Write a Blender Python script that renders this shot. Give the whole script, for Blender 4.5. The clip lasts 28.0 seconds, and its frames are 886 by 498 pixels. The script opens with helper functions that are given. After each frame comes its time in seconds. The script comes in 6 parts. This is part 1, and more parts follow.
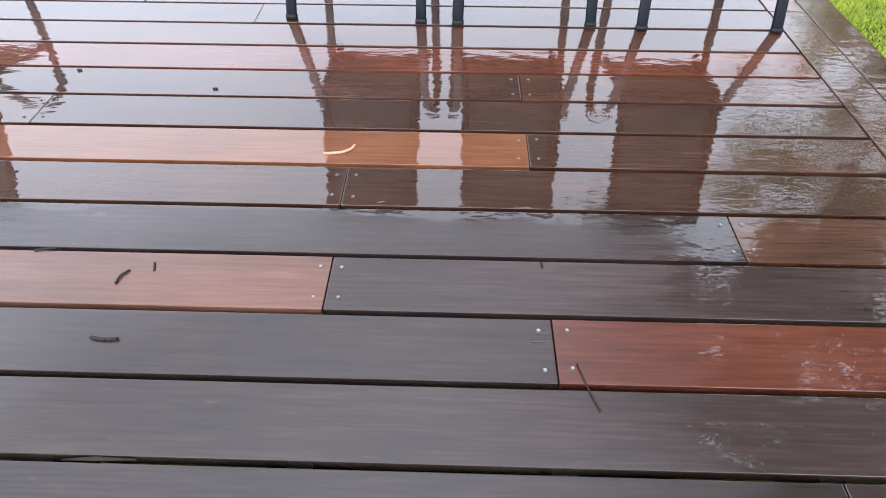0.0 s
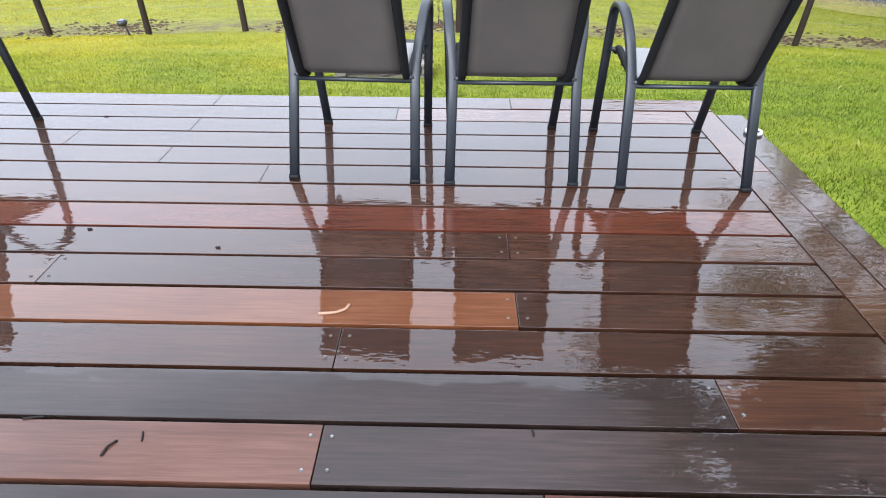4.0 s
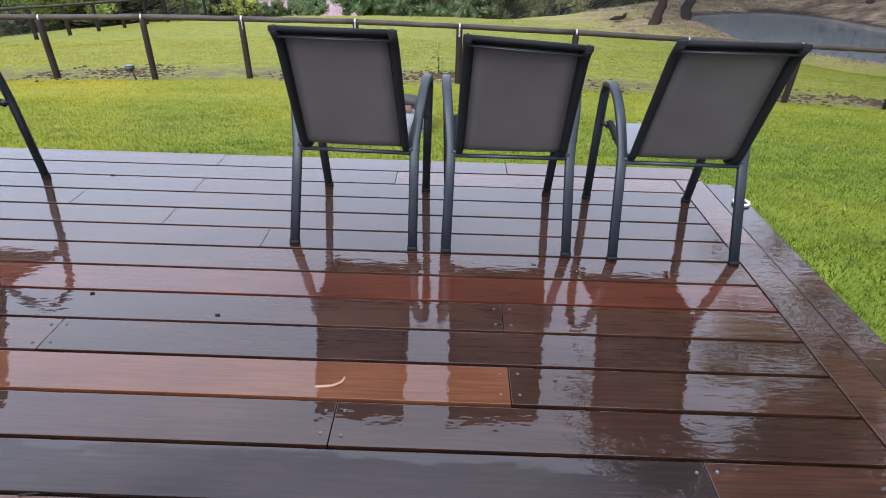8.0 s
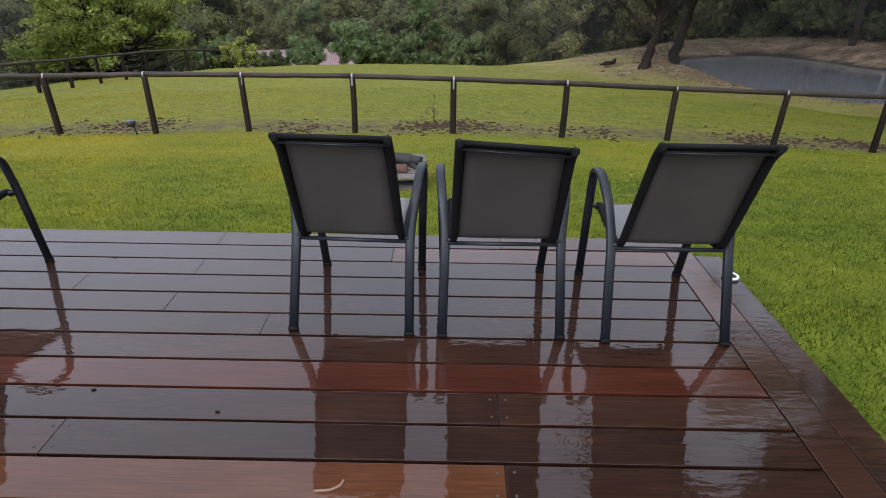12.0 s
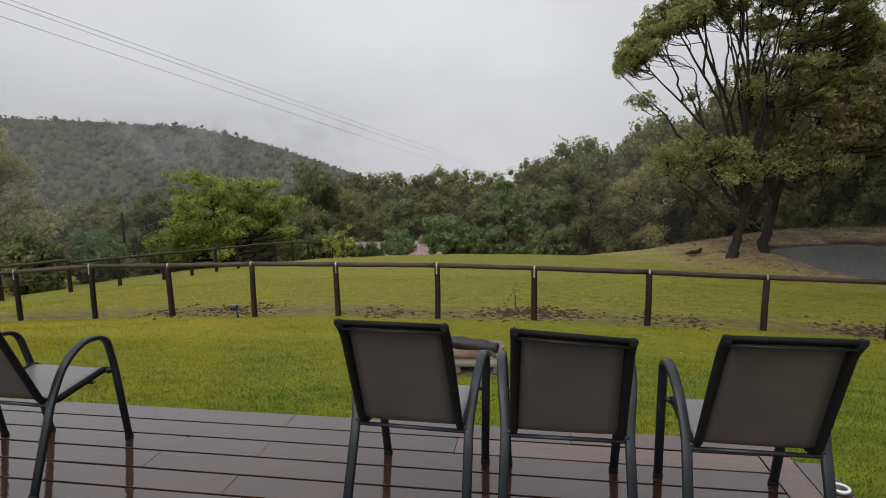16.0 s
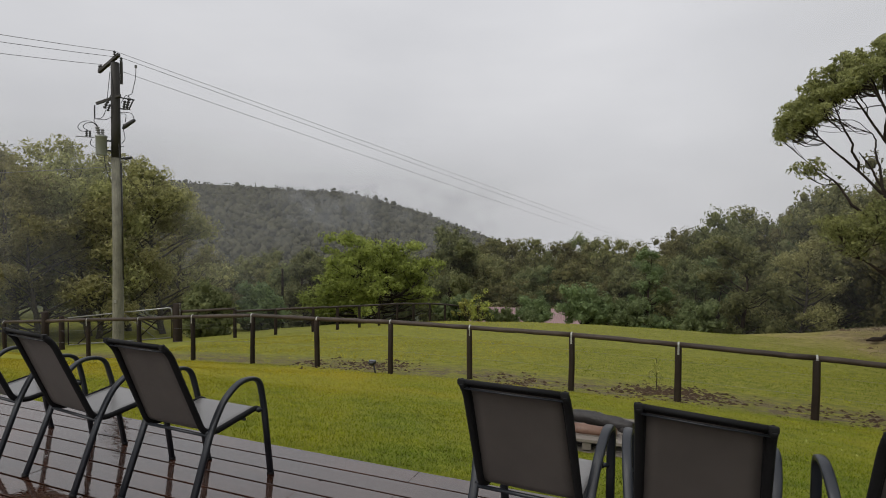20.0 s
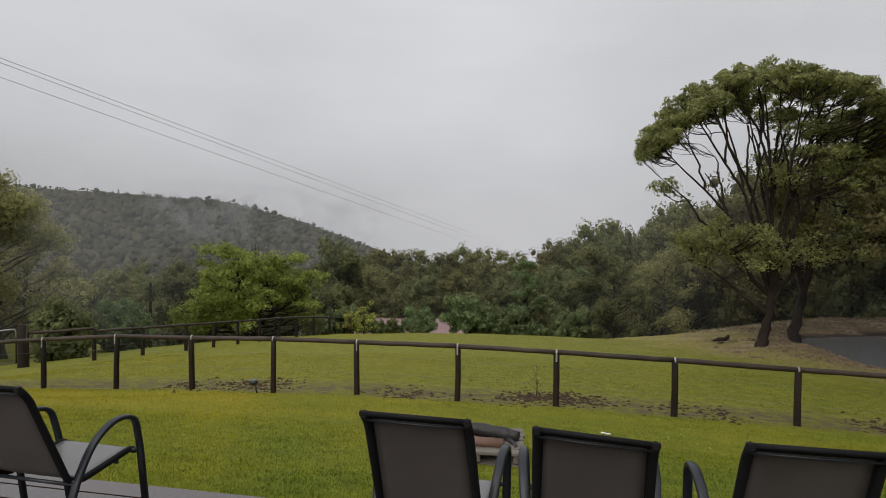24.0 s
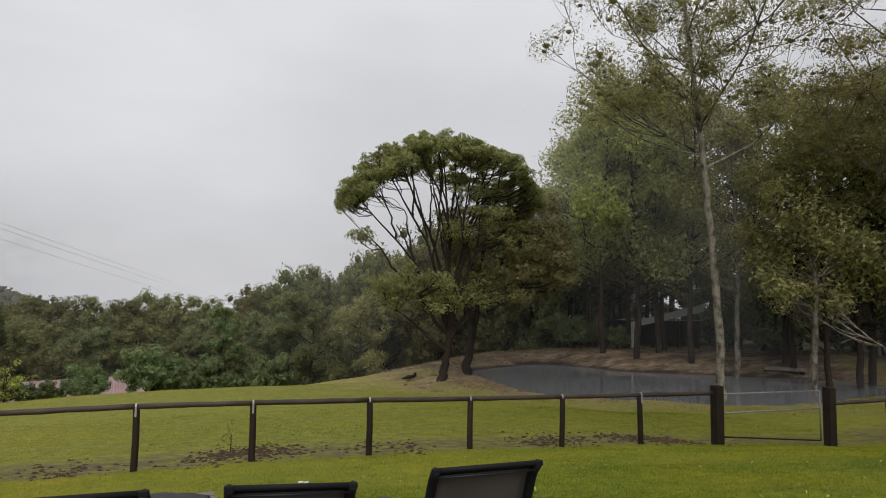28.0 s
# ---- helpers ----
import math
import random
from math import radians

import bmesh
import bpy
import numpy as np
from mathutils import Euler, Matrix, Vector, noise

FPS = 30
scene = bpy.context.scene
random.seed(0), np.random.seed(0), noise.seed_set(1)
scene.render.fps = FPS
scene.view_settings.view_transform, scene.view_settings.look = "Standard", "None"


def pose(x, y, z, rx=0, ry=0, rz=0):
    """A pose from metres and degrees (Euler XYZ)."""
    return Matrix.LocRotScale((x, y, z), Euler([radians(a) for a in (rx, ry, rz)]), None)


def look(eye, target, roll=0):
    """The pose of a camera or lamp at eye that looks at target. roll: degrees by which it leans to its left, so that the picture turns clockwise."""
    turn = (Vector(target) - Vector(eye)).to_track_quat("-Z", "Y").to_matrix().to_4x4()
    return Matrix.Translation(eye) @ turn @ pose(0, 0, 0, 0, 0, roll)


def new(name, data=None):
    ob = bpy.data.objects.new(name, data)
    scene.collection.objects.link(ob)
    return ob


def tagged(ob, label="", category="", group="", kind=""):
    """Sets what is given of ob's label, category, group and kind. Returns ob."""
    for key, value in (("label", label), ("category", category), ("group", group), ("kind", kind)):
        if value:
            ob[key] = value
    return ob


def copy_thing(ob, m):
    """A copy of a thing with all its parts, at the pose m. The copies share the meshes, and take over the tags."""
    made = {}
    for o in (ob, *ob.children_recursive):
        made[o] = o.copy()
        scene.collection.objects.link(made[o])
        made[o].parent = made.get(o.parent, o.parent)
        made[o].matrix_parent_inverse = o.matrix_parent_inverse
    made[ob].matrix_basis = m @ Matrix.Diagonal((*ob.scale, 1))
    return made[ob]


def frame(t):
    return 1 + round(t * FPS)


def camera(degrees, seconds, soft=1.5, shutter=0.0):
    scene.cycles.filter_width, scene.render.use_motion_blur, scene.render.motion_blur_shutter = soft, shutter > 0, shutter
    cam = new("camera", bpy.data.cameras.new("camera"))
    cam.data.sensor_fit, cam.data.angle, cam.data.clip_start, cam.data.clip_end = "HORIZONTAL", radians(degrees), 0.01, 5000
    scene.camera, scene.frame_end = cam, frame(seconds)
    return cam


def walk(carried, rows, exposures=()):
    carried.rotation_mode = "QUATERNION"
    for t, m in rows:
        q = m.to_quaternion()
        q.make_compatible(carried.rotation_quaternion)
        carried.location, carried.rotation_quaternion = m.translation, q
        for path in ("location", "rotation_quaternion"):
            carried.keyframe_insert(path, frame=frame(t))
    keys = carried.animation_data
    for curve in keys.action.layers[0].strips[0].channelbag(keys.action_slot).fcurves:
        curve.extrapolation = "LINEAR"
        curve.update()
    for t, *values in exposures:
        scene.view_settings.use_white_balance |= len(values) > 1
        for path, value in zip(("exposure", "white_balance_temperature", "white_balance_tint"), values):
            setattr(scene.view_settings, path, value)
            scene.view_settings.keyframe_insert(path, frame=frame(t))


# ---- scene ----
cam = camera(74.6, 28.0, soft=1.0)
PATH = [
    (0, (0.95, -1.201, 0.958), (0.916, 0.173, -0.494), 0.2),
    (0.5, (0.954, -1.2, 0.969), (0.914, 0.217, -0.442), 0.0),
    (1, (0.955, -1.195, 0.976), (0.919, 0.265, -0.39), 0.2),
    (1.5, (0.956, -1.189, 0.991), (0.922, 0.312, -0.331), 0.1),
    (2, (0.958, -1.182, 1.006), (0.926, 0.351, -0.277), -0.0),
    (2.5, (0.957, -1.177, 1.023), (0.928, 0.386, -0.225), 0.1),
    (3, (0.954, -1.176, 1.033), (0.928, 0.423, -0.168), 0.3),
    (3.5, (0.957, -1.172, 1.046), (0.93, 0.45, -0.125), 0.3),
    (4, (0.959, -1.166, 1.059), (0.933, 0.481, -0.075), 0.4),
    (4.5, (0.968, -1.163, 1.079), (0.939, 0.496, -0.038), 0.1),
    (6.5, (0.965, -1.161, 1.141), (0.941, 0.54, 0.089), 0.6),
    (7, (0.964, -1.158, 1.155), (0.94, 0.556, 0.125), 0.9),
    (7.5, (0.965, -1.157, 1.16), (0.942, 0.564, 0.14), 1.2),
    (8, (0.958, -1.154, 1.17), (0.942, 0.569, 0.155), 1.6),
    (8.5, (0.963, -1.138, 1.202), (0.943, 0.58, 0.179), 1.5),
    (9, (0.963, -1.131, 1.219), (0.944, 0.59, 0.2), 1.8),
    (9.5, (0.96, -1.134, 1.237), (0.942, 0.593, 0.229), 1.9),
    (10, (0.96, -1.131, 1.259), (0.943, 0.603, 0.262), 2.0),
    (10.5, (0.958, -1.13, 1.276), (0.945, 0.607, 0.284), 2.0),
    (11, (0.963, -1.126, 1.302), (0.949, 0.612, 0.312), 1.5),
    (11.5, (0.963, -1.122, 1.325), (0.951, 0.63, 0.36), 1.2),
    (12, (0.963, -1.113, 1.357), (0.951, 0.675, 0.46), 0.8),
    (12.5, (0.961, -1.118, 1.374), (0.948, 0.716, 0.577), 0.5),
    (13, (0.96, -1.122, 1.394), (0.95, 0.753, 0.7), 0.3),
    (13.5, (0.985, -1.142, 1.392), (0.961, 0.774, 0.817), -0.3),
    (15.5, (1.026, -1.117, 1.378), (0.842, 0.851, 1.072), -0.4),
    (16, (1.061, -1.134, 1.374), (0.75, 0.819, 1.078), -0.8),
    (16.5, (1.088, -1.156, 1.372), (0.693, 0.785, 1.094), -0.9),
    (17, (1.106, -1.182, 1.373), (0.629, 0.741, 1.102), -1.0),
    (17.5, (1.116, -1.19, 1.369), (0.573, 0.717, 1.107), -0.9),
    (18, (1.123, -1.202, 1.371), (0.51, 0.685, 1.119), -0.6),
    (18.5, (1.125, -1.193, 1.365), (0.439, 0.676, 1.167), -0.3),
    (19, (1.125, -1.201, 1.371), (0.38, 0.65, 1.244), 0.1),
    (19.5, (1.126, -1.203, 1.372), (0.362, 0.643, 1.291), 0.2),
    (20, (1.12, -1.203, 1.38), (0.355, 0.643, 1.309), 0.5),
    (20.5, (1.11, -1.204, 1.403), (0.345, 0.642, 1.339), 0.7),
    (22.5, (1.078, -1.211, 1.433), (0.385, 0.664, 1.394), 0.5),
    (23, (1.07, -1.214, 1.439), (0.478, 0.696, 1.401), 0.4),
    (23.5, (1.065, -1.215, 1.446), (0.581, 0.725, 1.412), 0.5),
    (24, (1.06, -1.219, 1.447), (0.672, 0.743, 1.416), 0.6),
    (24.5, (1.056, -1.218, 1.446), (0.769, 0.761, 1.414), 0.6),
    (25, (1.055, -1.214, 1.443), (0.883, 0.778, 1.415), 0.4),
    (25.5, (1.054, -1.208, 1.441), (1.009, 0.791, 1.424), 0.5),
    (26, (1.057, -1.204, 1.44), (1.135, 0.794, 1.424), 0.5),
    (26.5, (1.057, -1.2, 1.436), (1.253, 0.79, 1.422), 0.7),
    (27, (1.061, -1.195, 1.433), (1.408, 0.775, 1.457), 0.8),
    (27.5, (1.06, -1.194, 1.433), (1.544, 0.744, 1.527), 0.8),
    (28, (1.061, -1.194, 1.434), (1.665, 0.708, 1.571), 0.7),
]
walk(cam, [(t, look(eye, target, roll)) for t, eye, target, roll in PATH], [(0, 2.10, 5700, 9), (2.5, 2.05, 5700, 9), (4.5, 1.80, 5700, 10), (7, 1.27, 5500, 13), (8, 1.40, 5450, 13), (9, 1.25, 5450, 13), (10, 1.0, 5500, 13), (11, 0.88, 5600, 13), (12.3, 0.46, 5800, 13), (13.5, 0.30, 6100, 12), (15.5, 0.22, 6450, 10), (17, 0.18, 6500, 10), (18.5, 0.10, 6500, 10), (20, 0.06, 6500, 10), (23, -0.03, 6500, 10), (25, 0.06, 6500, 10), (28, 0.14, 6500, 10)])

# ---- light ----
world = bpy.data.worlds.new("world")
scene.world = world
world.use_nodes = True
wn, wl = world.node_tree.nodes, world.node_tree.links
wn.clear()
w_out = wn.new("ShaderNodeOutputWorld")
w_bg = wn.new("ShaderNodeBackground")
w_sky = wn.new("ShaderNodeTexSky")
w_sky.sky_type = "NISHITA"
w_sky.sun_disc = False
w_sky.sun_elevation = radians(39.2)
w_sky.sun_rotation = radians(202.4)
w_sky.dust_density = 5.0
w_co = wn.new("ShaderNodeTexCoord")
w_map = wn.new("ShaderNodeMapping")
w_map.inputs["Scale"].default_value = (1.0, 1.0, 2.6)
w_noise = wn.new("ShaderNodeTexNoise")
w_noise.inputs["Scale"].default_value = 1.7
w_noise.inputs["Detail"].default_value = 5.0
w_noise.inputs["Roughness"].default_value = 0.5
w_ramp = wn.new("ShaderNodeValToRGB")
w_ramp.color_ramp.elements[0].position = 0.25
w_ramp.color_ramp.elements[0].color = (0.56, 0.565, 0.59, 1)
w_ramp.color_ramp.elements[1].position = 0.75
w_ramp.color_ramp.elements[1].color = (0.73, 0.73, 0.75, 1)
w_scale = wn.new("ShaderNodeVectorMath")
w_scale.operation = "SCALE"
w_scale.inputs["Scale"].default_value = 0.07
w_mix = wn.new("ShaderNodeMix")
w_mix.data_type = "RGBA"
w_mix.inputs["Factor"].default_value = 0.92
wl.new(w_co.outputs["Generated"], w_map.inputs["Vector"])
wl.new(w_map.outputs["Vector"], w_noise.inputs["Vector"])
wl.new(w_noise.outputs["Fac"], w_ramp.inputs["Fac"])
wl.new(w_sky.outputs["Color"], w_scale.inputs[0])
wl.new(w_scale.outputs["Vector"], w_mix.inputs["A"])
wl.new(w_ramp.outputs["Color"], w_mix.inputs["B"])
wl.new(w_mix.outputs["Result"], w_bg.inputs["Color"])
# an overcast sky grows brighter towards the zenith
w_sep = wn.new("ShaderNodeSeparateXYZ")
wl.new(w_co.outputs["Generated"], w_sep.inputs["Vector"])
w_sq = wn.new("ShaderNodeMath")
w_sq.operation = "MULTIPLY"
wl.new(w_sep.outputs["Z"], w_sq.inputs[0])
wl.new(w_sep.outputs["Z"], w_sq.inputs[1])
w_lift = wn.new("ShaderNodeMath")
w_lift.operation = "MULTIPLY_ADD"
wl.new(w_sq.outputs[0], w_lift.inputs[0])
w_lift.inputs[1].default_value = 1.1
w_lift.inputs[2].default_value = 0.90
wl.new(w_lift.outputs[0], w_bg.inputs["Strength"])
wl.new(w_bg.outputs["Background"], w_out.inputs["Surface"])

sun = new("sun", bpy.data.lights.new("sun", "SUN"))
sun.data.energy = 1.5
sun.data.angle = radians(45)
sun.data.color = (1.0, 0.97, 0.92)
sun.matrix_world = look((-14, -34, 30), (0, 0, 0))


# ---- materials ----
def node_kit(name):
    m = bpy.data.materials.new(name)
    m.use_nodes = True
    return m, m.node_tree.nodes, m.node_tree.links, m.node_tree.nodes["Principled BSDF"]


def ramp_node(nodes, stops):
    r = nodes.new("ShaderNodeValToRGB")
    els = r.color_ramp.elements
    while len(els) < len(stops):
        els.new(0.5)
    for e, (p, c) in zip(els, stops):
        e.position, e.color = p, (*c, 1) if len(c) == 3 else c
    return r


def noise_node(nodes, links, vec, scale, detail=4.0, rough=0.55, stretch=None):
    n = nodes.new("ShaderNodeTexNoise")
    n.inputs["Scale"].default_value = scale
    n.inputs["Detail"].default_value = detail
    n.inputs["Roughness"].default_value = rough
    if stretch:
        mp = nodes.new("ShaderNodeMapping")
        mp.inputs["Scale"].default_value = stretch
        links.new(vec, mp.inputs["Vector"])
        vec = mp.outputs["Vector"]
    links.new(vec, n.inputs["Vector"])
    return n


def mixed(nodes, links, fac, a, b, kind="MIX"):
    x = nodes.new("ShaderNodeMix")
    x.data_type, x.blend_type = "RGBA", kind
    for sock, v in (("Factor", fac), ("A", a), ("B", b)):
        if hasattr(v, "links"):
            links.new(v, x.inputs[sock])
        else:
            x.inputs[sock].default_value = v if sock == "Factor" else (*v, 1)
    return x.outputs["Result"]


def mathed(nodes, links, op, a, b=0.0, clamp=False):
    x = nodes.new("ShaderNodeMath")
    x.operation, x.use_clamp = op, clamp
    for n, v in enumerate((a, b)):
        if hasattr(v, "links"):
            links.new(v, x.inputs[n])
        else:
            x.inputs[n].default_value = v
    return x.outputs[0]


def spread(nodes, links, v, a, b, c, d):
    x = nodes.new("ShaderNodeMapRange")
    links.new(v, x.inputs["Value"])
    for k, val in (("From Min", a), ("From Max", b), ("To Min", c), ("To Max", d)):
        x.inputs[k].default_value = val
    return x.outputs["Result"]


def bumped(nodes, links, height, strength, distance, into):
    b = nodes.new("ShaderNodeBump")
    b.inputs["Strength"].default_value = strength
    b.inputs["Distance"].default_value = distance
    links.new(height, b.inputs["Height"])
    links.new(b.outputs["Normal"], into)
    return b


def surface(name, dark, light, scale=8.0, rough=(0.5, 0.8), metal=0.0, stretch=None, bump=0.3, bump_d=0.004, vary=0.15, fine=None, coat=0.0, spec=0.5, stops=(0.3, 0.75)):
    """A plain two-scale surface: large blotches between two colours, fine grain in colour, gloss and relief."""
    m, n, l, p = node_kit(name)
    pos = n.new("ShaderNodeNewGeometry").outputs["Position"]
    big = noise_node(n, l, pos, scale * 0.25, 3.0, 0.6)
    small = noise_node(n, l, pos, fine or scale * 4, 5.0, 0.65, stretch)
    f = mathed(n, l, "MULTIPLY_ADD", small.outputs["Fac"], 0.6)
    l.new(mathed(n, l, "MULTIPLY", big.outputs["Fac"], 0.5), f.node.inputs[2])
    r = ramp_node(n, [(stops[0], dark), (stops[1], light)])
    l.new(f, r.inputs["Fac"])
    info = n.new("ShaderNodeObjectInfo")
    hsv = n.new("ShaderNodeHueSaturation")
    l.new(spread(n, l, info.outputs["Random"], 0, 1, 1 - vary, 1 + vary), hsv.inputs["Value"])
    l.new(r.outputs["Color"], hsv.inputs["Color"])
    l.new(hsv.outputs["Color"], p.inputs["Base Color"])
    l.new(spread(n, l, small.outputs["Fac"], 0.3, 0.7, *rough), p.inputs["Roughness"])
    p.inputs["Metallic"].default_value = metal
    p.inputs["Specular IOR Level"].default_value = spec
    p.inputs["Coat Weight"].default_value = coat
    p.inputs["Coat Roughness"].default_value = 0.15
    bumped(n, l, small.outputs["Fac"], bump, bump_d, p.inputs["Normal"])
    return m


def deck_wood(name, dark, mid, light):
    """Oiled hardwood under a film of rain: grain along x, a wet coat whose gloss follows where the water stands."""
    m, n, l, p = node_kit(name)
    pos = n.new("ShaderNodeNewGeometry").outputs["Position"]
    info = n.new("ShaderNodeObjectInfo")
    shift = n.new("ShaderNodeVectorMath")
    shift.operation = "MULTIPLY_ADD"
    comb = n.new("ShaderNodeCombineXYZ")
    for k in "XYZ":
        l.new(info.outputs["Random"], comb.inputs[k])
    l.new(comb.outputs["Vector"], shift.inputs[0])
    shift.inputs[1].default_value = (37, 13, 5)
    l.new(pos, shift.inputs[2])
    gpos = shift.outputs["Vector"]
    grain = noise_node(n, l, gpos, 9.0, 7.0, 0.68, (0.55, 14.0, 4.0))
    broad = noise_node(n, l, gpos, 1.6, 3.0, 0.6, (1.0, 3.0, 1.0))
    f = mathed(n, l, "ADD", mathed(n, l, "MULTIPLY", grain.outputs["Fac"], 0.62), mathed(n, l, "MULTIPLY", broad.outputs["Fac"], 0.42))
    r = ramp_node(n, [(0.33, dark), (0.52, mid), (0.72, light)])
    l.new(f, r.inputs["Fac"])
    hsv = n.new("ShaderNodeHueSaturation")
    l.new(spread(n, l, info.outputs["Random"], 0, 1, 0.75, 1.25), hsv.inputs["Value"])
    l.new(r.outputs["Color"], hsv.inputs["Color"])
    fade = noise_node(n, l, pos, 26.0, 4.0, 0.7, (0.35, 2.2, 1.0))
    worn = mathed(n, l, "MULTIPLY", spread(n, l, fade.outputs["Fac"], 0.62, 0.8, 0.0, 0.4), 1.0, True)
    l.new(mixed(n, l, worn, hsv.outputs["Color"], (0.085, 0.045, 0.034)), p.inputs["Base Color"])
    # where water stands: the far and right-hand boards, in patches drawn out along the grain
    sep = n.new("ShaderNodeSeparateXYZ")
    l.new(pos, sep.inputs["Vector"])
    pool = noise_node(n, l, pos, 3.0, 7.0, 0.66, (0.7, 3.0, 1.0))
    far_wet = spread(n, l, sep.outputs["Y"], -0.26, -0.10, 0.0, 1.0)
    right_wet = spread(n, l, sep.outputs["X"], 1.15, 1.75, 0.0, 0.95)
    wet = mathed(n, l, "MAXIMUM", far_wet, right_wet)
    wet = mathed(n, l, "ADD", wet, spread(n, l, pool.outputs["Fac"], 0.3, 0.7, -0.26, 0.26))
    wet = spread(n, l, wet, 0.36, 0.47, 0.0, 1.0)
    p.inputs["Roughness"].default_value = 0.55
    p.inputs["Specular IOR Level"].default_value = 0.12
    p.inputs["Coat IOR"].default_value = 2.0
    lw = n.new("ShaderNodeLayerWeight")
    lw.inputs["Blend"].default_value = 0.5
    film_gloss = spread(n, l, lw.outputs["Facing"], 0.26, 0.66, 0.20, 1.0)
    pool_gloss = mathed(n, l, "MULTIPLY", wet, spread(n, l, lw.outputs["Facing"], 0.27, 0.62, 0.36, 1.0))
    l.new(mathed(n, l, "MAXIMUM", film_gloss, pool_gloss), p.inputs["Coat Weight"])
    l.new(spread(n, l, wet, 0.0, 1.0, 0.26, 0.02), p.inputs["Coat Roughness"])
    bumped(n, l, grain.outputs["Fac"], 0.25, 0.0012, p.inputs["Normal"])
    wave = noise_node(n, l, pos, 34.0, 2.0, 0.5, (0.45, 1.0, 1.0))
    # rings of raindrops in the film of water
    drop = n.new("ShaderNodeTexVoronoi")
    drop.inputs["Scale"].default_value = 4.2
    flat = n.new("ShaderNodeVectorMath")
    flat.operation = "MULTIPLY"
    l.new(pos, flat.inputs[0])
    flat.inputs[1].default_value = (1, 1, 0)
    l.new(flat.outputs["Vector"], drop.inputs["Vector"])
    dsep = n.new("ShaderNodeSeparateColor")
    l.new(drop.outputs["Color"], dsep.inputs["Color"])
    chosen = mathed(n, l, "GREATER_THAN", dsep.outputs["Red"], 0.74)
    ring = mathed(n, l, "SINE", mathed(n, l, "MULTIPLY", drop.outputs["Distance"], 110.0))
    ring = mathed(n, l, "MULTIPLY", ring, spread(n, l, drop.outputs["Distance"], 0.04, 0.19, 1.0, 0.0))
    ring = mathed(n, l, "MULTIPLY", mathed(n, l, "MULTIPLY", ring, chosen), wet)
    film = mathed(n, l, "ADD", mathed(n, l, "MULTIPLY", wave.outputs["Fac"], 1.0), mathed(n, l, "MULTIPLY", ring, 0.28))
    bumped(n, l, film, 0.36, 0.0018, p.inputs["Coat Normal"])
    return m


def leaf_surface(name, dark, light, back=0.35, spec=0.3, rough=0.5):
    m, n, l, p = node_kit(name)
    geo = n.new("ShaderNodeNewGeometry")
    info = n.new("ShaderNodeObjectInfo")
    patch = noise_node(n, l, geo.outputs["Position"], 0.35, 3.0, 0.6)
    tuft = noise_node(n, l, geo.outputs["Position"], 1.5, 2.0, 0.5)
    f = mathed(n, l, "ADD", mathed(n, l, "MULTIPLY", geo.outputs["Random Per Island"], 0.34), mathed(n, l, "MULTIPLY", mathed(n, l, "ADD", patch.outputs["Fac"], tuft.outputs["Fac"]), 0.36))
    r = ramp_node(n, [(0.25, dark), (0.82, light)])
    l.new(f, r.inputs["Fac"])
    hsv = n.new("ShaderNodeHueSaturation")
    l.new(spread(n, l, info.outputs["Random"], 0, 1, 0.8, 1.2), hsv.inputs["Value"])
    l.new(spread(n, l, info.outputs["Random"], 0, 1, 0.485, 0.515), hsv.inputs["Hue"])
    l.new(r.outputs["Color"], hsv.inputs["Color"])
    l.new(hsv.outputs["Color"], p.inputs["Base Color"])
    p.inputs["Roughness"].default_value = rough
    p.inputs["Specular IOR Level"].default_value = spec
    tr = n.new("ShaderNodeBsdfTranslucent")
    l.new(hsv.outputs["Color"], tr.inputs["Color"])
    mx = n.new("ShaderNodeMixShader")
    mx.inputs["Fac"].default_value = back
    l.new(p.outputs["BSDF"], mx.inputs[1])
    l.new(tr.outputs["BSDF"], mx.inputs[2])
    l.new(mx.outputs["Shader"], n["Material Output"].inputs["Surface"])
    return m


MAT_DECK_DARK = deck_wood("deck_dark", (0.0058, 0.0032, 0.0026), (0.0140, 0.0080, 0.0064), (0.031, 0.0182, 0.0150))
MAT_DECK_BROWN = deck_wood("deck_brown", (0.0115, 0.0042, 0.0020), (0.0275, 0.0100, 0.0046), (0.056, 0.0222, 0.0108))
MAT_DECK_RED = deck_wood("deck_red", (0.022, 0.0050, 0.0022), (0.047, 0.0110, 0.0042), (0.082, 0.0225, 0.0098))
MAT_DECK_ORANGE = deck_wood("deck_orange", (0.036, 0.0116, 0.0040), (0.072, 0.0235, 0.0080), (0.112, 0.044, 0.018))
MAT_DECK_PINK = deck_wood("deck_pink", (0.040, 0.0150, 0.0086), (0.076, 0.031, 0.0185), (0.114, 0.053, 0.036))
# screws further off: the dark they reflect is put into the metal's tone
MAT_SCREW_DARKENED = surface("dull_screw", (0.05, 0.045, 0.04), (0.12, 0.11, 0.10), 60, (0.35, 0.5), 0.5, bump=0.1)
MAT_SCREW = surface("screw_steel", (0.10, 0.097, 0.094), (0.23, 0.225, 0.22), 60, (0.35, 0.55), 0.9, bump=0.1)
MAT_FRAME = surface("chair_paint", (0.0075, 0.0095, 0.0135), (0.0135, 0.0165, 0.022), 30, (0.35, 0.5), 0.0, bump=0.05, vary=0.05, coat=0.05, spec=0.4)
MAT_PIPING = surface("sling_edge", (0.0035, 0.0035, 0.004), (0.008, 0.008, 0.009), 40, (0.6, 0.8), bump=0.1, vary=0.05, spec=0.2)


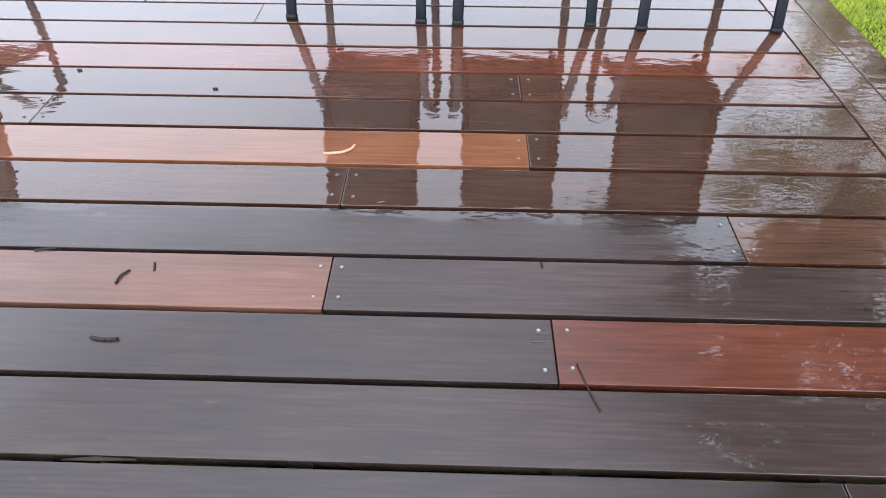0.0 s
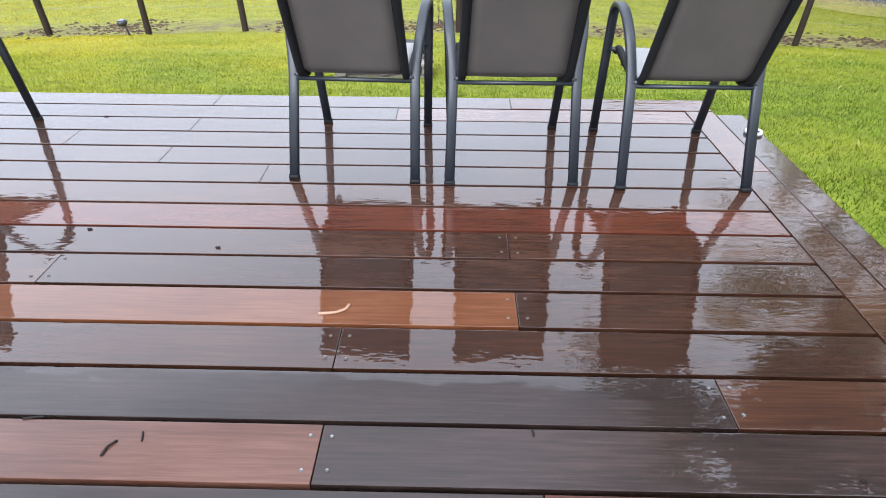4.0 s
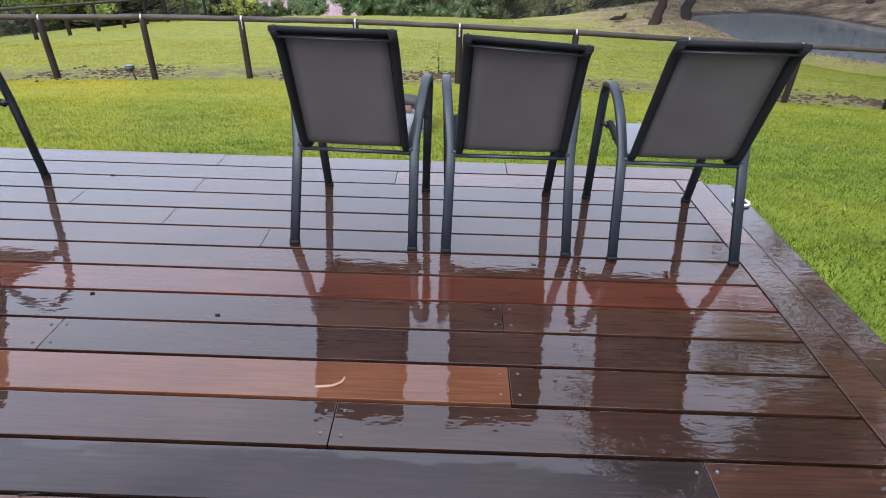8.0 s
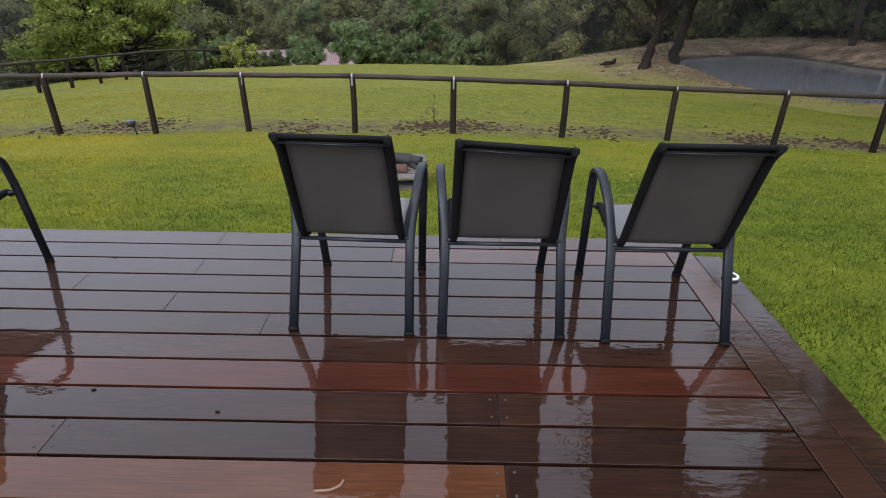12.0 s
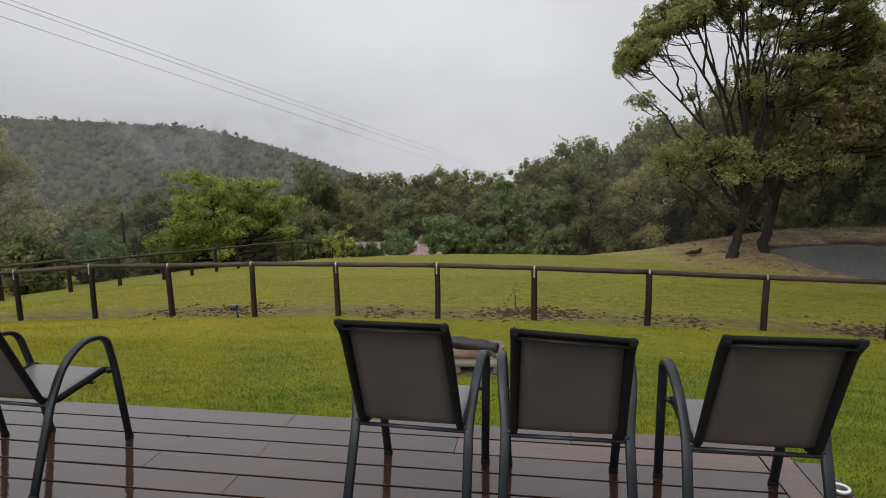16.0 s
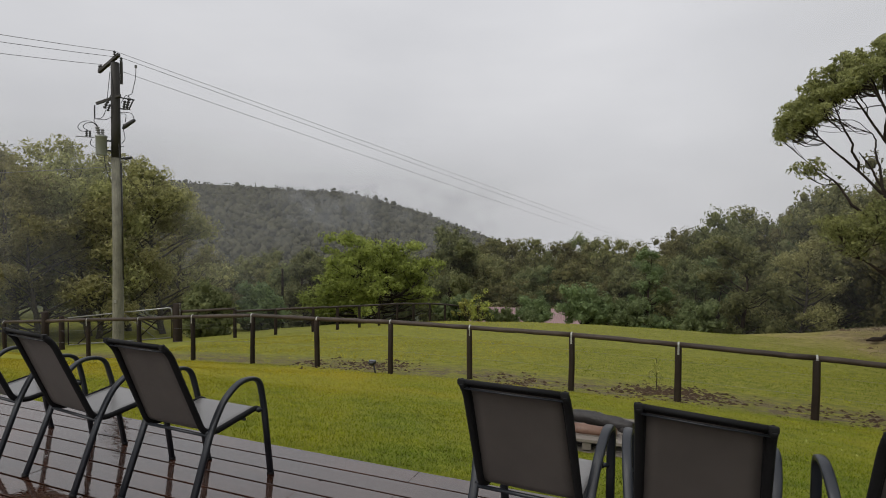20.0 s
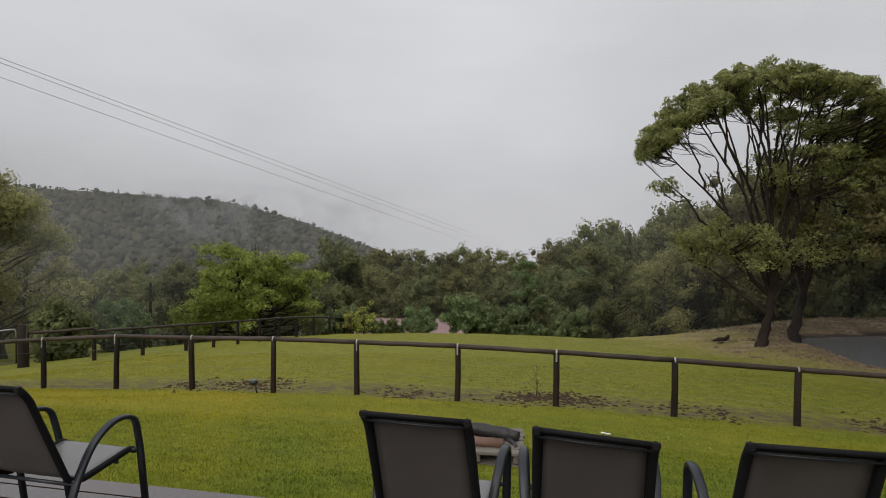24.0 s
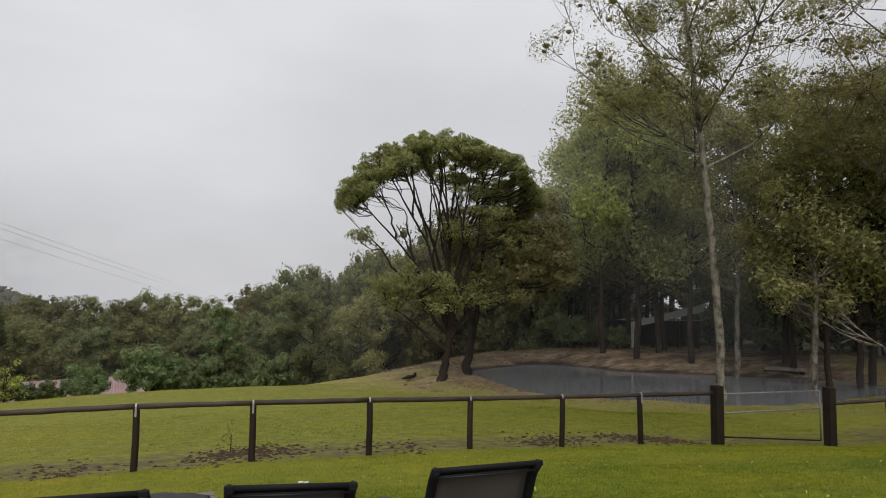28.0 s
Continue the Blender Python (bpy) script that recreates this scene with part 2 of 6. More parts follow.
def sling_cloth():
    m, n, l, p = node_kit("sling_cloth")
    co = n.new("ShaderNodeTexCoord").outputs["Object"]
    chk = n.new("ShaderNodeTexChecker")
    chk.inputs["Scale"].default_value = 420
    l.new(co, chk.inputs["Vector"])
    big = noise_node(n, l, n.new("ShaderNodeNewGeometry").outputs["Position"], 5.0, 4.0, 0.6)
    col = mixed(n, l, spread(n, l, big.outputs["Fac"], 0.35, 0.65, 0.0, 1.0), (0.050, 0.043, 0.040), (0.068, 0.059, 0.054))
    l.new(mixed(n, l, mathed(n, l, "MULTIPLY", chk.outputs["Fac"], 0.35), col, (0.040, 0.036, 0.034)), p.inputs["Base Color"])
    p.inputs["Roughness"].default_value = 0.6
    p.inputs["Specular IOR Level"].default_value = 0.5
    p.inputs["Coat Weight"].default_value = 0.35
    p.inputs["Coat Roughness"].default_value = 0.3
    bumped(n, l, chk.outputs["Fac"], 0.3, 0.0006, p.inputs["Normal"])
    return m


MAT_SLING = sling_cloth()
# seat paler than the back: the sky's sheen on wet cloth, put into colour
MAT_SEAT_SHEEN = surface("wet_seat_cloth", (0.10, 0.096, 0.092), (0.17, 0.164, 0.158), 20, (0.35, 0.5), bump=0.2, bump_d=0.001, coat=0.55)
MAT_POST = surface("fence_timber", (0.007, 0.005, 0.004), (0.030, 0.021, 0.015), 9, (0.55, 0.85), stretch=(6, 6, 0.5), bump=0.6, bump_d=0.006, vary=0.25, spec=0.15)
MAT_RAIL = surface("fence_rail", (0.010, 0.007, 0.005), (0.062, 0.044, 0.032), 9, (0.38, 0.65), stretch=(0.5, 6, 6), bump=0.6, bump_d=0.006, vary=0.2, spec=0.28)
MAT_STRAP = surface("zinc_strap", (0.20, 0.20, 0.19), (0.40, 0.40, 0.38), 40, (0.4, 0.6), 0.6, bump=0.2)
MAT_GALV = surface("galvanised_pipe", (0.10, 0.10, 0.10), (0.22, 0.22, 0.21), 30, (0.45, 0.65), 0.4, bump=0.1)
MAT_POLE = surface("pole_timber", (0.020, 0.019, 0.013), (0.205, 0.198, 0.148), 5, (0.7, 0.9), stretch=(2.2, 2.2, 0.10), bump=0.6, bump_d=0.02)
MAT_POLE_TOP = surface("pole_dark", (0.012, 0.011, 0.010), (0.035, 0.031, 0.027), 6, (0.6, 0.9), stretch=(9, 9, 0.4), bump=0.4)
MAT_TANK = surface("transformer_paint", (0.20, 0.215, 0.20), (0.31, 0.325, 0.30), 8, (0.35, 0.6), bump=0.1)
MAT_BLACK = surface("black_fitting", (0.010, 0.010, 0.011), (0.026, 0.026, 0.028), 20, (0.4, 0.6), bump=0.1)
MAT_WIRE = surface("cable_metal", (0.12, 0.12, 0.13), (0.2, 0.2, 0.21), 20, (0.5, 0.7), bump=0.0)
MAT_BARK = surface("bark_dark", (0.010, 0.0075, 0.006), (0.050, 0.037, 0.029), 5, (0.75, 0.95), stretch=(5, 5, 0.8), bump=0.8, bump_d=0.03, spec=0.15)
MAT_BARK_PALE = surface("bark_pale", (0.016, 0.013, 0.010), (0.200, 0.178, 0.140), 5.0, (0.6, 0.9), fine=3.0, stretch=(1.3, 1.3, 0.7), bump=0.5, bump_d=0.02, stops=(0.44, 0.60))
MAT_BARK_GREY = surface("bark_grey", (0.016, 0.013, 0.010), (0.080, 0.068, 0.056), 3.5, (0.7, 0.9), stretch=(4, 4, 0.7), bump=0.6, bump_d=0.02)
MAT_LEAF_OLIVE = leaf_surface("leaf_olive", (0.115, 0.118, 0.050), (0.430, 0.400, 0.175), 0.48, 0.12)
MAT_LEAF_CROWN = leaf_surface("leaf_crown", (0.096, 0.106, 0.040), (0.375, 0.372, 0.142), 0.48, 0.12)
MAT_LEAF_VALLEY = leaf_surface("leaf_valley", (0.070, 0.074, 0.029), (0.280, 0.268, 0.108), 0.45, 0.12)
MAT_LEAF_GUM = leaf_surface("leaf_gum", (0.125, 0.126, 0.050), (0.450, 0.410, 0.180), 0.48, 0.12)
MAT_LEAF_BRIGHT = leaf_surface("leaf_bright", (0.150, 0.165, 0.048), (0.500, 0.490, 0.180), 0.48, 0.12)
MAT_LEAF_DRIVE = leaf_surface("leaf_drive", (0.140, 0.142, 0.056), (0.480, 0.460, 0.200), 0.50, 0.12)
MAT_LEAF_FRESH = leaf_surface("leaf_fresh", (0.118, 0.168, 0.030), (0.405, 0.490, 0.118), 0.48, 0.12)
MAT_LEAF_DARK = leaf_surface("leaf_dark", (0.064, 0.076, 0.033), (0.245, 0.255, 0.108), 0.45, 0.12)
MAT_LEAF_SHRUB = leaf_surface("leaf_shrub", (0.070, 0.096, 0.038), (0.230, 0.280, 0.124), 0.45, 0.12)
MAT_LEAF_PALE = leaf_surface("leaf_pale", (0.26, 0.30, 0.07), (0.48, 0.50, 0.15))
MAT_LEAF_YELLOW = leaf_surface("leaf_yellow", (0.11, 0.13, 0.020), (0.46, 0.46, 0.10))
MAT_DRYGRASS = leaf_surface("dry_grass", (0.13, 0.105, 0.055), (0.38, 0.31, 0.18), 0.3)


# ---- mesh helpers ----
def part(name, bm, material, parent, label=""):
    me = bpy.data.meshes.new(name)
    bm.to_mesh(me)
    bm.free()
    me.materials.append(material)
    ob = new(name, me)
    ob.parent = parent
    if label:
        ob["label"] = label
    return ob


def thing(name, place, label, category, group="", kind="", turn=0.0, tilt=0.0):
    ob = new(name)
    ob.empty_display_size = 0.1
    ob.matrix_basis = pose(*place, tilt, 0, turn)
    return tagged(ob, label, category, group, kind)


def smooth(bm):
    for f in bm.faces:
        f.smooth = True
    return bm


def add_box(bm, x0, x1, y0, y1, z0, z1, bevel=0.0, m=None):
    made = bmesh.ops.create_cube(bm, size=1.0)["verts"]
    for v in made:
        v.co = ((x0 + x1) / 2 + v.co.x * (x1 - x0), (y0 + y1) / 2 + v.co.y * (y1 - y0), (z0 + z1) / 2 + v.co.z * (z1 - z0))
    if bevel:
        edges = {e for v in made for e in v.link_edges}
        made = bmesh.ops.bevel(bm, geom=list(edges), offset=bevel, segments=2, affect="EDGES", profile=0.6)["verts"]
    if m:
        for v in {v for v in made}:
            v.co = m @ v.co
    return bm


def box(x0, x1, y0, y1, z0, z1, bevel=0.0, m=None):
    return add_box(bmesh.new(), x0, x1, y0, y1, z0, z1, bevel, m)


def rounded(points, corner=0.06, steps=5):
    """A path through points with its inner corners rounded."""
    pts = [Vector(p) for p in points]
    out = [pts[0]]
    for a, b, c in zip(pts, pts[1:], pts[2:]):
        r = min(corner, (a - b).length * 0.48, (c - b).length * 0.48)
        p, q = b + (a - b).normalized() * r, b + (c - b).normalized() * r
        for s in range(steps + 1):
            u = s / steps
            out.append(p.lerp(b, u).lerp(b.lerp(q, u), u))
    out.append(pts[-1])
    return out


def add_tube(bm, pts, radii, seg=8, flat=1.0, side=(1, 0, 0), square=1.0):
    """A closed tube along pts; flat squeezes it across side, square below 1 fills out its corners."""
    bulge = lambda c: math.copysign(abs(c) ** square, c)
    pts = [Vector(p) for p in pts]
    if not hasattr(radii, "__len__"):
        radii = [radii] * len(pts)
    rings = []
    side = Vector(side)
    for n, (p, r) in enumerate(zip(pts, radii)):
        d = (pts[min(n + 1, len(pts) - 1)] - pts[max(n - 1, 0)]).normalized()
        u = side - d * side.dot(d)
        if u.length < 0.05:
            u = Vector((0, 1, 0)) - d * d.y
            if u.length < 0.05:
                u = Vector((0, 0, 1)) - d * d.z
        u.normalize()
        v = d.cross(u)
        rings.append([bm.verts.new(p + (u * bulge(math.cos(a)) * r + v * bulge(math.sin(a)) * r * flat)) for a in (2 * math.pi * k / seg for k in range(seg))])
    for a, b in zip(rings, rings[1:]):
        for k in range(seg):
            bm.faces.new((a[k], a[(k + 1) % seg], b[(k + 1) % seg], b[k])).smooth = True
    bm.faces.new(rings[0][::-1])
    bm.faces.new(rings[-1])
    return bm


def tube(pts, radii, seg=8, flat=1.0, side=(1, 0, 0), square=1.0):
    bm = add_tube(bmesh.new(), pts, radii, seg, flat, side, square)
    bmesh.ops.recalc_face_normals(bm, faces=bm.faces[:])
    return bm


def arrays_mesh(name, verts, faces, material, parent=None, is_smooth=False):
    """A mesh from numpy arrays of vertices and of faces with one number of corners."""
    me = bpy.data.meshes.new(name)
    verts, faces = np.asarray(verts, np.float32), np.asarray(faces, np.int32)
    k = faces.shape[1]
    me.vertices.add(len(verts))
    me.vertices.foreach_set("co", verts.ravel())
    me.loops.add(faces.size)
    me.loops.foreach_set("vertex_index", faces.ravel())
    me.polygons.add(len(faces))
    me.polygons.foreach_set("loop_start", np.arange(0, faces.size, k, dtype=np.int32))
    me.polygons.foreach_set("use_smooth", np.full(len(faces), is_smooth))
    me.update(calc_edges=True)
    me.materials.append(material)
    ob = new(name, me)
    ob.parent = parent
    return ob


def leaf_cards(rng, centres, radii, counts, length, width, droop=0.3, shell=0.45):
    """Leaf-shaped quads strewn in ellipsoids, denser towards their skin. Returns vertices and quads."""
    c = np.repeat(np.asarray(centres, float), counts, 0)
    r = np.repeat(np.asarray(radii, float), counts, 0)
    n = len(c)
    d = rng.normal(size=(n, 3))
    d /= np.linalg.norm(d, axis=1, keepdims=True)
    p = c + d * r * (rng.random((n, 1)) ** shell) * rng.normal(1.0, 0.12 if shell > 0.4 else 0.05, (n, 1))
    face = d * 0.8 + rng.normal(size=(n, 3)) * 0.55 + np.array([0, 0, 0.45])
    a = np.cross(face, rng.normal(size=(n, 3)))
    a[:, 2] -= droop * 0.8
    a /= np.linalg.norm(a, axis=1, keepdims=True) + 1e-9
    b = np.cross(a, face)
    b /= np.linalg.norm(b, axis=1, keepdims=True) + 1e-9
    s = rng.uniform(0.65, 1.35, (n, 1))
    a, b = a * length * s, b * width * s
    v = np.stack([p - a * 0.5, p + b * 0.5 - a * 0.05, p + a * 0.5, p - b * 0.5 - a * 0.05], 1).reshape(-1, 3)
    return v, np.arange(4 * n).reshape(-1, 4)


ICO = np.array([(0, 0, 1)] + [(0.894 * math.cos(a), 0.894 * math.sin(a), 0.447) for a in np.arange(5) * 1.2566] + [(0.894 * math.cos(a), 0.894 * math.sin(a), -0.447) for a in np.arange(5) * 1.2566 + 0.6283] + [(0, 0, -1)])
ICO_F = np.array([(0, k + 1, (k + 1) % 5 + 1) for k in range(5)] + [(k + 1, k + 6, (k + 1) % 5 + 1) for k in range(5)] + [((k + 1) % 5 + 1, k + 6, (k + 1) % 5 + 6) for k in range(5)] + [(11, (k + 1) % 5 + 6, k + 6) for k in range(5)])


def leaf_lobes(rng, centres, radii, counts, length, width, droop=0.3, core=0.62):
    """Leafy lobes: sprigs on the skin of each one, lying along it, over a lumpy inner mass of leaves. Returns vertices and triangles."""
    c, r = np.asarray(centres, float), np.asarray(radii, float)
    n = int(np.sum(counts))
    cc, rr = np.repeat(c, counts, 0), np.repeat(r, counts, 0)
    d = rng.normal(size=(n, 3))
    d[:, 2] += 0.25
    d /= np.linalg.norm(d, axis=1, keepdims=True)
    p = cc + d * rr * rng.normal(0.92, 0.14, (n, 1))
    face = d / rr
    face /= np.linalg.norm(face, axis=1, keepdims=True)
    face = face + rng.normal(size=(n, 3)) * 0.42
    a = np.cross(face, rng.normal(size=(n, 3)))
    a[:, 2] -= droop
    a /= np.linalg.norm(a, axis=1, keepdims=True) + 1e-9
    b = np.cross(a, face)
    b /= np.linalg.norm(b, axis=1, keepdims=True) + 1e-9
    s = rng.uniform(0.55, 1.45, (n, 1))
    a, b = a * length * s, b * width * s
    v = np.stack([p + a * 0.5, p - a * 0.5 + b * 0.5, p - a * 0.5 - b * 0.5], 1).reshape(-1, 3)
    f = np.arange(3 * n).reshape(-1, 3)
    if core:
        m = len(c)
        q = c[:, None] + ICO[None] * r[:, None] * core * rng.uniform(0.65, 1.25, (m, 12, 1))
        g = ICO_F[None] + (np.arange(m) * 12)[:, None, None] + len(v)
        v, f = np.concatenate([v, q.reshape(-1, 3)]), np.concatenate([f, g.reshape(-1, 3)])
    return v, f


def smoothstep(x, a, b):
    u = np.clip((np.asarray(x, float) - a) / (b - a), 0, 1)
    return u * u * (3 - 2 * u)


# ---- ground ----
WATER_Z = -4.65
POND = (30.5, 33.1, 16.0, 9.0, radians(-13))
LAWN_Z = -0.40
RIDGE_AZ = [-180, -110, -80, -60, -48, -41, -36, -33, -30, -27, -24, -21, -16.5, -10, 0, 20, 60, 110, 180]
RIDGE_EL = [0.5, 2.0, 4.5, 4.4, 4.3, 4.1, 3.85, 3.85, 3.4, 2.65, 1.75, 0.7, -1.0, -5.0, -5.0, -4.0, 0.5, 0.5, 0.5]


def pond_edge(x, y):
    """Metres outside the water's edge (negative in the pond), roughly."""
    cx, cy, rx, ry, a = POND
    u, v = (x - cx) * np.cos(a) + (y - cy) * np.sin(a), -(x - cx) * np.sin(a) + (y - cy) * np.cos(a)
    th = np.arctan2(v / ry, u / rx)
    wob = 1 + 0.05 * np.sin(3 * th + 1) + 0.035 * np.sin(7 * th)
    q = np.sqrt((u / rx) ** 2 + (v / ry) ** 2) / wob
    return (q - 1) * (rx * ry / np.sqrt((ry * np.cos(th)) ** 2 + (rx * np.sin(th)) ** 2))


def ground_z(x, y):
    x, y = np.asarray(x, float), np.asarray(y, float)
    fall = np.interp(y, [-50, 1.6, 4, 8, 12, 14, 36, 41, 60, 85, 130], [LAWN_Z, LAWN_Z, -0.76, -1.50, -2.27, -2.48, -4.55, -5.4, -10.0, -13.5, -16.0])
    across = np.minimum(0.0026 * x**2, np.where(x > 0, 0.80, 2.2)) * smoothstep(y, 2, 12)
    z = fall - across
    s = pond_edge(x, y)
    bank = 0.22 * np.exp(-(((s - 3.5) / 2.6) ** 2)) * smoothstep(y - 0.25 * (x - 28), 27, 36)
    rim = WATER_Z + 0.06 + 0.05 * np.clip(s, 0, 3) + bank + 1.0 * smoothstep(y, 36, 46) * smoothstep(s, 0, 6) * smoothstep(x, 9, 24)
    near = 1 - smoothstep(s, 1.0, np.where(y > 36, 14.0, 8.0))
    z = np.where(s > 0, z * (1 - near) + rim * near, WATER_Z - np.minimum(1.2, -s * 0.3) + 0.05)
    # woodland floor beyond the pond stays up
    right = smoothstep(x - 0.45 * y, 2, 12) * smoothstep(y + 0.6 * x, 45, 62)
    z = z * (1 - right) + np.maximum(z, -3.6) * right
    r, az = np.hypot(x - 1, y + 1), np.degrees(np.arctan2(x - 1, y + 1))
    top = 1.4 + 470 * np.tan(np.radians(np.interp(az, RIDGE_AZ, RIDGE_EL)))
    hill = smoothstep(r, 170, 470)
    top = top - 0.09 * np.maximum(0, r - 470)
    return z * (1 - hill) + (top - 6) * hill + 0.03 * np.sin(x * 1.3) * np.sin(y * 1.1) * smoothstep(y, 3, 8)


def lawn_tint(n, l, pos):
    """Tint of the turf, 0 deep green to 1 yellow: yellower towards the drive and the paddock, greener beside the deck
    and on the big tree's side, in patches.
    """
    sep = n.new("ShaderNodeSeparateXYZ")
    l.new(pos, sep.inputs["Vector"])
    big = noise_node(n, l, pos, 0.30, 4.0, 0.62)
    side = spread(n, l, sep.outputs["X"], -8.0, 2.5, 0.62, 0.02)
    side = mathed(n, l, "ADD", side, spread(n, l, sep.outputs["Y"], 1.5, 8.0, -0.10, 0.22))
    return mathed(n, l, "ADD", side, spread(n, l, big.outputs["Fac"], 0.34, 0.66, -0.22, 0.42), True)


def blade_surface():
    m, n, l, p = node_kit("grass_blade")
    geo = n.new("ShaderNodeNewGeometry")
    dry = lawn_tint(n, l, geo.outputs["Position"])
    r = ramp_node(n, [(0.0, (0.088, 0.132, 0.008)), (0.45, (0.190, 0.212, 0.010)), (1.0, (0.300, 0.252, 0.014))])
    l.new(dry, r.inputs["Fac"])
    tuft = noise_node(n, l, geo.outputs["Position"], 7.0, 4.0, 0.7)
    hsv = n.new("ShaderNodeHueSaturation")
    l.new(mathed(n, l, "MULTIPLY", spread(n, l, geo.outputs["Random Per Island"], 0, 1, 0.50, 1.50), spread(n, l, tuft.outputs["Fac"], 0.3, 0.7, 0.50, 1.50)), hsv.inputs["Value"])
    l.new(r.outputs["Color"], hsv.inputs["Color"])
    l.new(hsv.outputs["Color"], p.inputs["Base Color"])
    p.inputs["Roughness"].default_value = 0.6
    p.inputs["Specular IOR Level"].default_value = 0.15
    tr = n.new("ShaderNodeBsdfTranslucent")
    l.new(hsv.outputs["Color"], tr.inputs["Color"])
    mx = n.new("ShaderNodeMixShader")
    mx.inputs["Fac"].default_value = 0.4
    l.new(p.outputs["BSDF"], mx.inputs[1])
    l.new(tr.outputs["BSDF"], mx.inputs[2])
    l.new(mx.outputs["Shader"], n["Material Output"].inputs["Surface"])
    return m


MAT_GRASS = blade_surface()


def grass_surface():
    """Mown lawn, rougher paddock past the fence, bare muddy strip along it, dry earth on the pond's bank."""
    m, n, l, p = node_kit("grass_ground")
    pos = n.new("ShaderNodeNewGeometry").outputs["Position"]
    sep = n.new("ShaderNodeSeparateXYZ")
    l.new(pos, sep.inputs["Vector"])
    y = sep.outputs["Y"]
    fine = noise_node(n, l, pos, 55.0, 5.0, 0.75)
    mid = noise_node(n, l, pos, 3.2, 4.0, 0.65)
    big = noise_node(n, l, pos, 0.33, 3.0, 0.6)
    f = mathed(n, l, "ADD", mathed(n, l, "MULTIPLY", fine.outputs["Fac"], 0.5), mathed(n, l, "MULTIPLY", mid.outputs["Fac"], 0.5))
    lawn = ramp_node(n, [(0.36, (0.044, 0.066, 0.004)), (0.5, (0.118, 0.150, 0.009)), (0.64, (0.205, 0.230, 0.016))])
    l.new(f, lawn.inputs["Fac"])
    field = ramp_node(n, [(0.32, (0.054, 0.060, 0.008)), (0.5, (0.150, 0.156, 0.016)), (0.68, (0.258, 0.236, 0.042))])
    l.new(f, field.inputs["Fac"])
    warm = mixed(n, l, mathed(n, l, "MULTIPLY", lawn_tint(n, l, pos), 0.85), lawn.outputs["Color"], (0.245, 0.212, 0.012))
    past = mathed(n, l, "ADD", y, spread(n, l, mid.outputs["Fac"], 0.3, 0.7, -0.35, 0.35))
    col = mixed(n, l, spread(n, l, past, 11.3, 11.9, 0.0, 1.0), warm, field.outputs["Color"])
    # worn strip along the fence
    strip = mathed(n, l, "MULTIPLY", spread(n, l, past, 11.7, 12.3, 0.0, 1.0), spread(n, l, past, 13.2, 14.6, 1.0, 0.0))
    holes = noise_node(n, l, pos, 3.2, 9.0, 0.8, (0.6, 1.2, 1.0))
    bare = mathed(n, l, "MULTIPLY", strip, spread(n, l, holes.outputs["Fac"], 0.45, 0.53, 0.0, 0.92), True)
    mud = ramp_node(n, [(0.38, (0.016, 0.011, 0.008)), (0.50, (0.085, 0.060, 0.040)), (0.64, (0.210, 0.160, 0.110))])
    l.new(fine.outputs["Fac"], mud.inputs["Fac"])
    col = mixed(n, l, bare, col, mud.outputs["Color"])
    # earth and dry grass round the pond
    vec = n.new("ShaderNodeVectorMath")
    vec.operation = "MULTIPLY_ADD"
    l.new(pos, vec.inputs[0])
    vec.inputs[1].default_value = (1 / 24.0, 1 / 14.5, 0)
    vec.inputs[2].default_value = (-30.0 / 24.0, -38.5 / 14.5, 0)
    ln = n.new("ShaderNodeVectorMath")
    ln.operation = "LENGTH"
    l.new(vec.outputs["Vector"], ln.inputs[0])
    rim = mathed(n, l, "ADD", ln.outputs["Value"], spread(n, l, big.outputs["Fac"], 0.3, 0.7, -0.16, 0.16))
    earth = ramp_node(n, [(0.38, (0.030, 0.021, 0.014)), (0.49, (0.150, 0.106, 0.070)), (0.60, (0.345, 0.258, 0.170))])
    washed = noise_node(n, l, pos, 0.75, 7.0, 0.75, (0.6, 1.3, 1.0))
    l.new(mathed(n, l, "ADD", mathed(n, l, "MULTIPLY", f, 0.35), mathed(n, l, "MULTIPLY", washed.outputs["Fac"], 0.65)), earth.inputs["Fac"])
    straw = ramp_node(n, [(0.33, (0.100, 0.090, 0.024)), (0.5, (0.240, 0.200, 0.066)), (0.68, (0.350, 0.285, 0.115))])
    l.new(f, straw.inputs["Fac"])
    col = mixed(n, l, spread(n, l, rim, 0.82, 1.22, 1.0, 0.0), col, straw.outputs["Color"])
    col = mixed(n, l, spread(n, l, rim, 0.68, 0.92, 1.0, 0.0), col, earth.outputs["Color"])
    # wet dark mud at the water's edge
    lip = mathed(n, l, "ADD", sep.outputs["Z"], spread(n, l, washed.outputs["Fac"], 0.35, 0.65, -0.07, 0.07))
    wet = mathed(n, l, "MULTIPLY", spread(n, l, lip, WATER_Z + 0.05, WATER_Z + 0.20, 0.85, 0.0), spread(n, l, rim, 0.62, 0.72, 1.0, 0.0))
    col = mixed(n, l, wet, col, (0.022, 0.017, 0.013))
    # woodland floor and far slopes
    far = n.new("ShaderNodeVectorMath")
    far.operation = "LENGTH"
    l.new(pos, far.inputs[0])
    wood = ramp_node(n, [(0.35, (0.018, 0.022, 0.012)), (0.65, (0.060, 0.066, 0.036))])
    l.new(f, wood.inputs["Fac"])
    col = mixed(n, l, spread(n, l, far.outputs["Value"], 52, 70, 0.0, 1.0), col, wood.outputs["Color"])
    l.new(col, p.inputs["Base Color"])
    p.inputs["Roughness"].default_value = 0.85
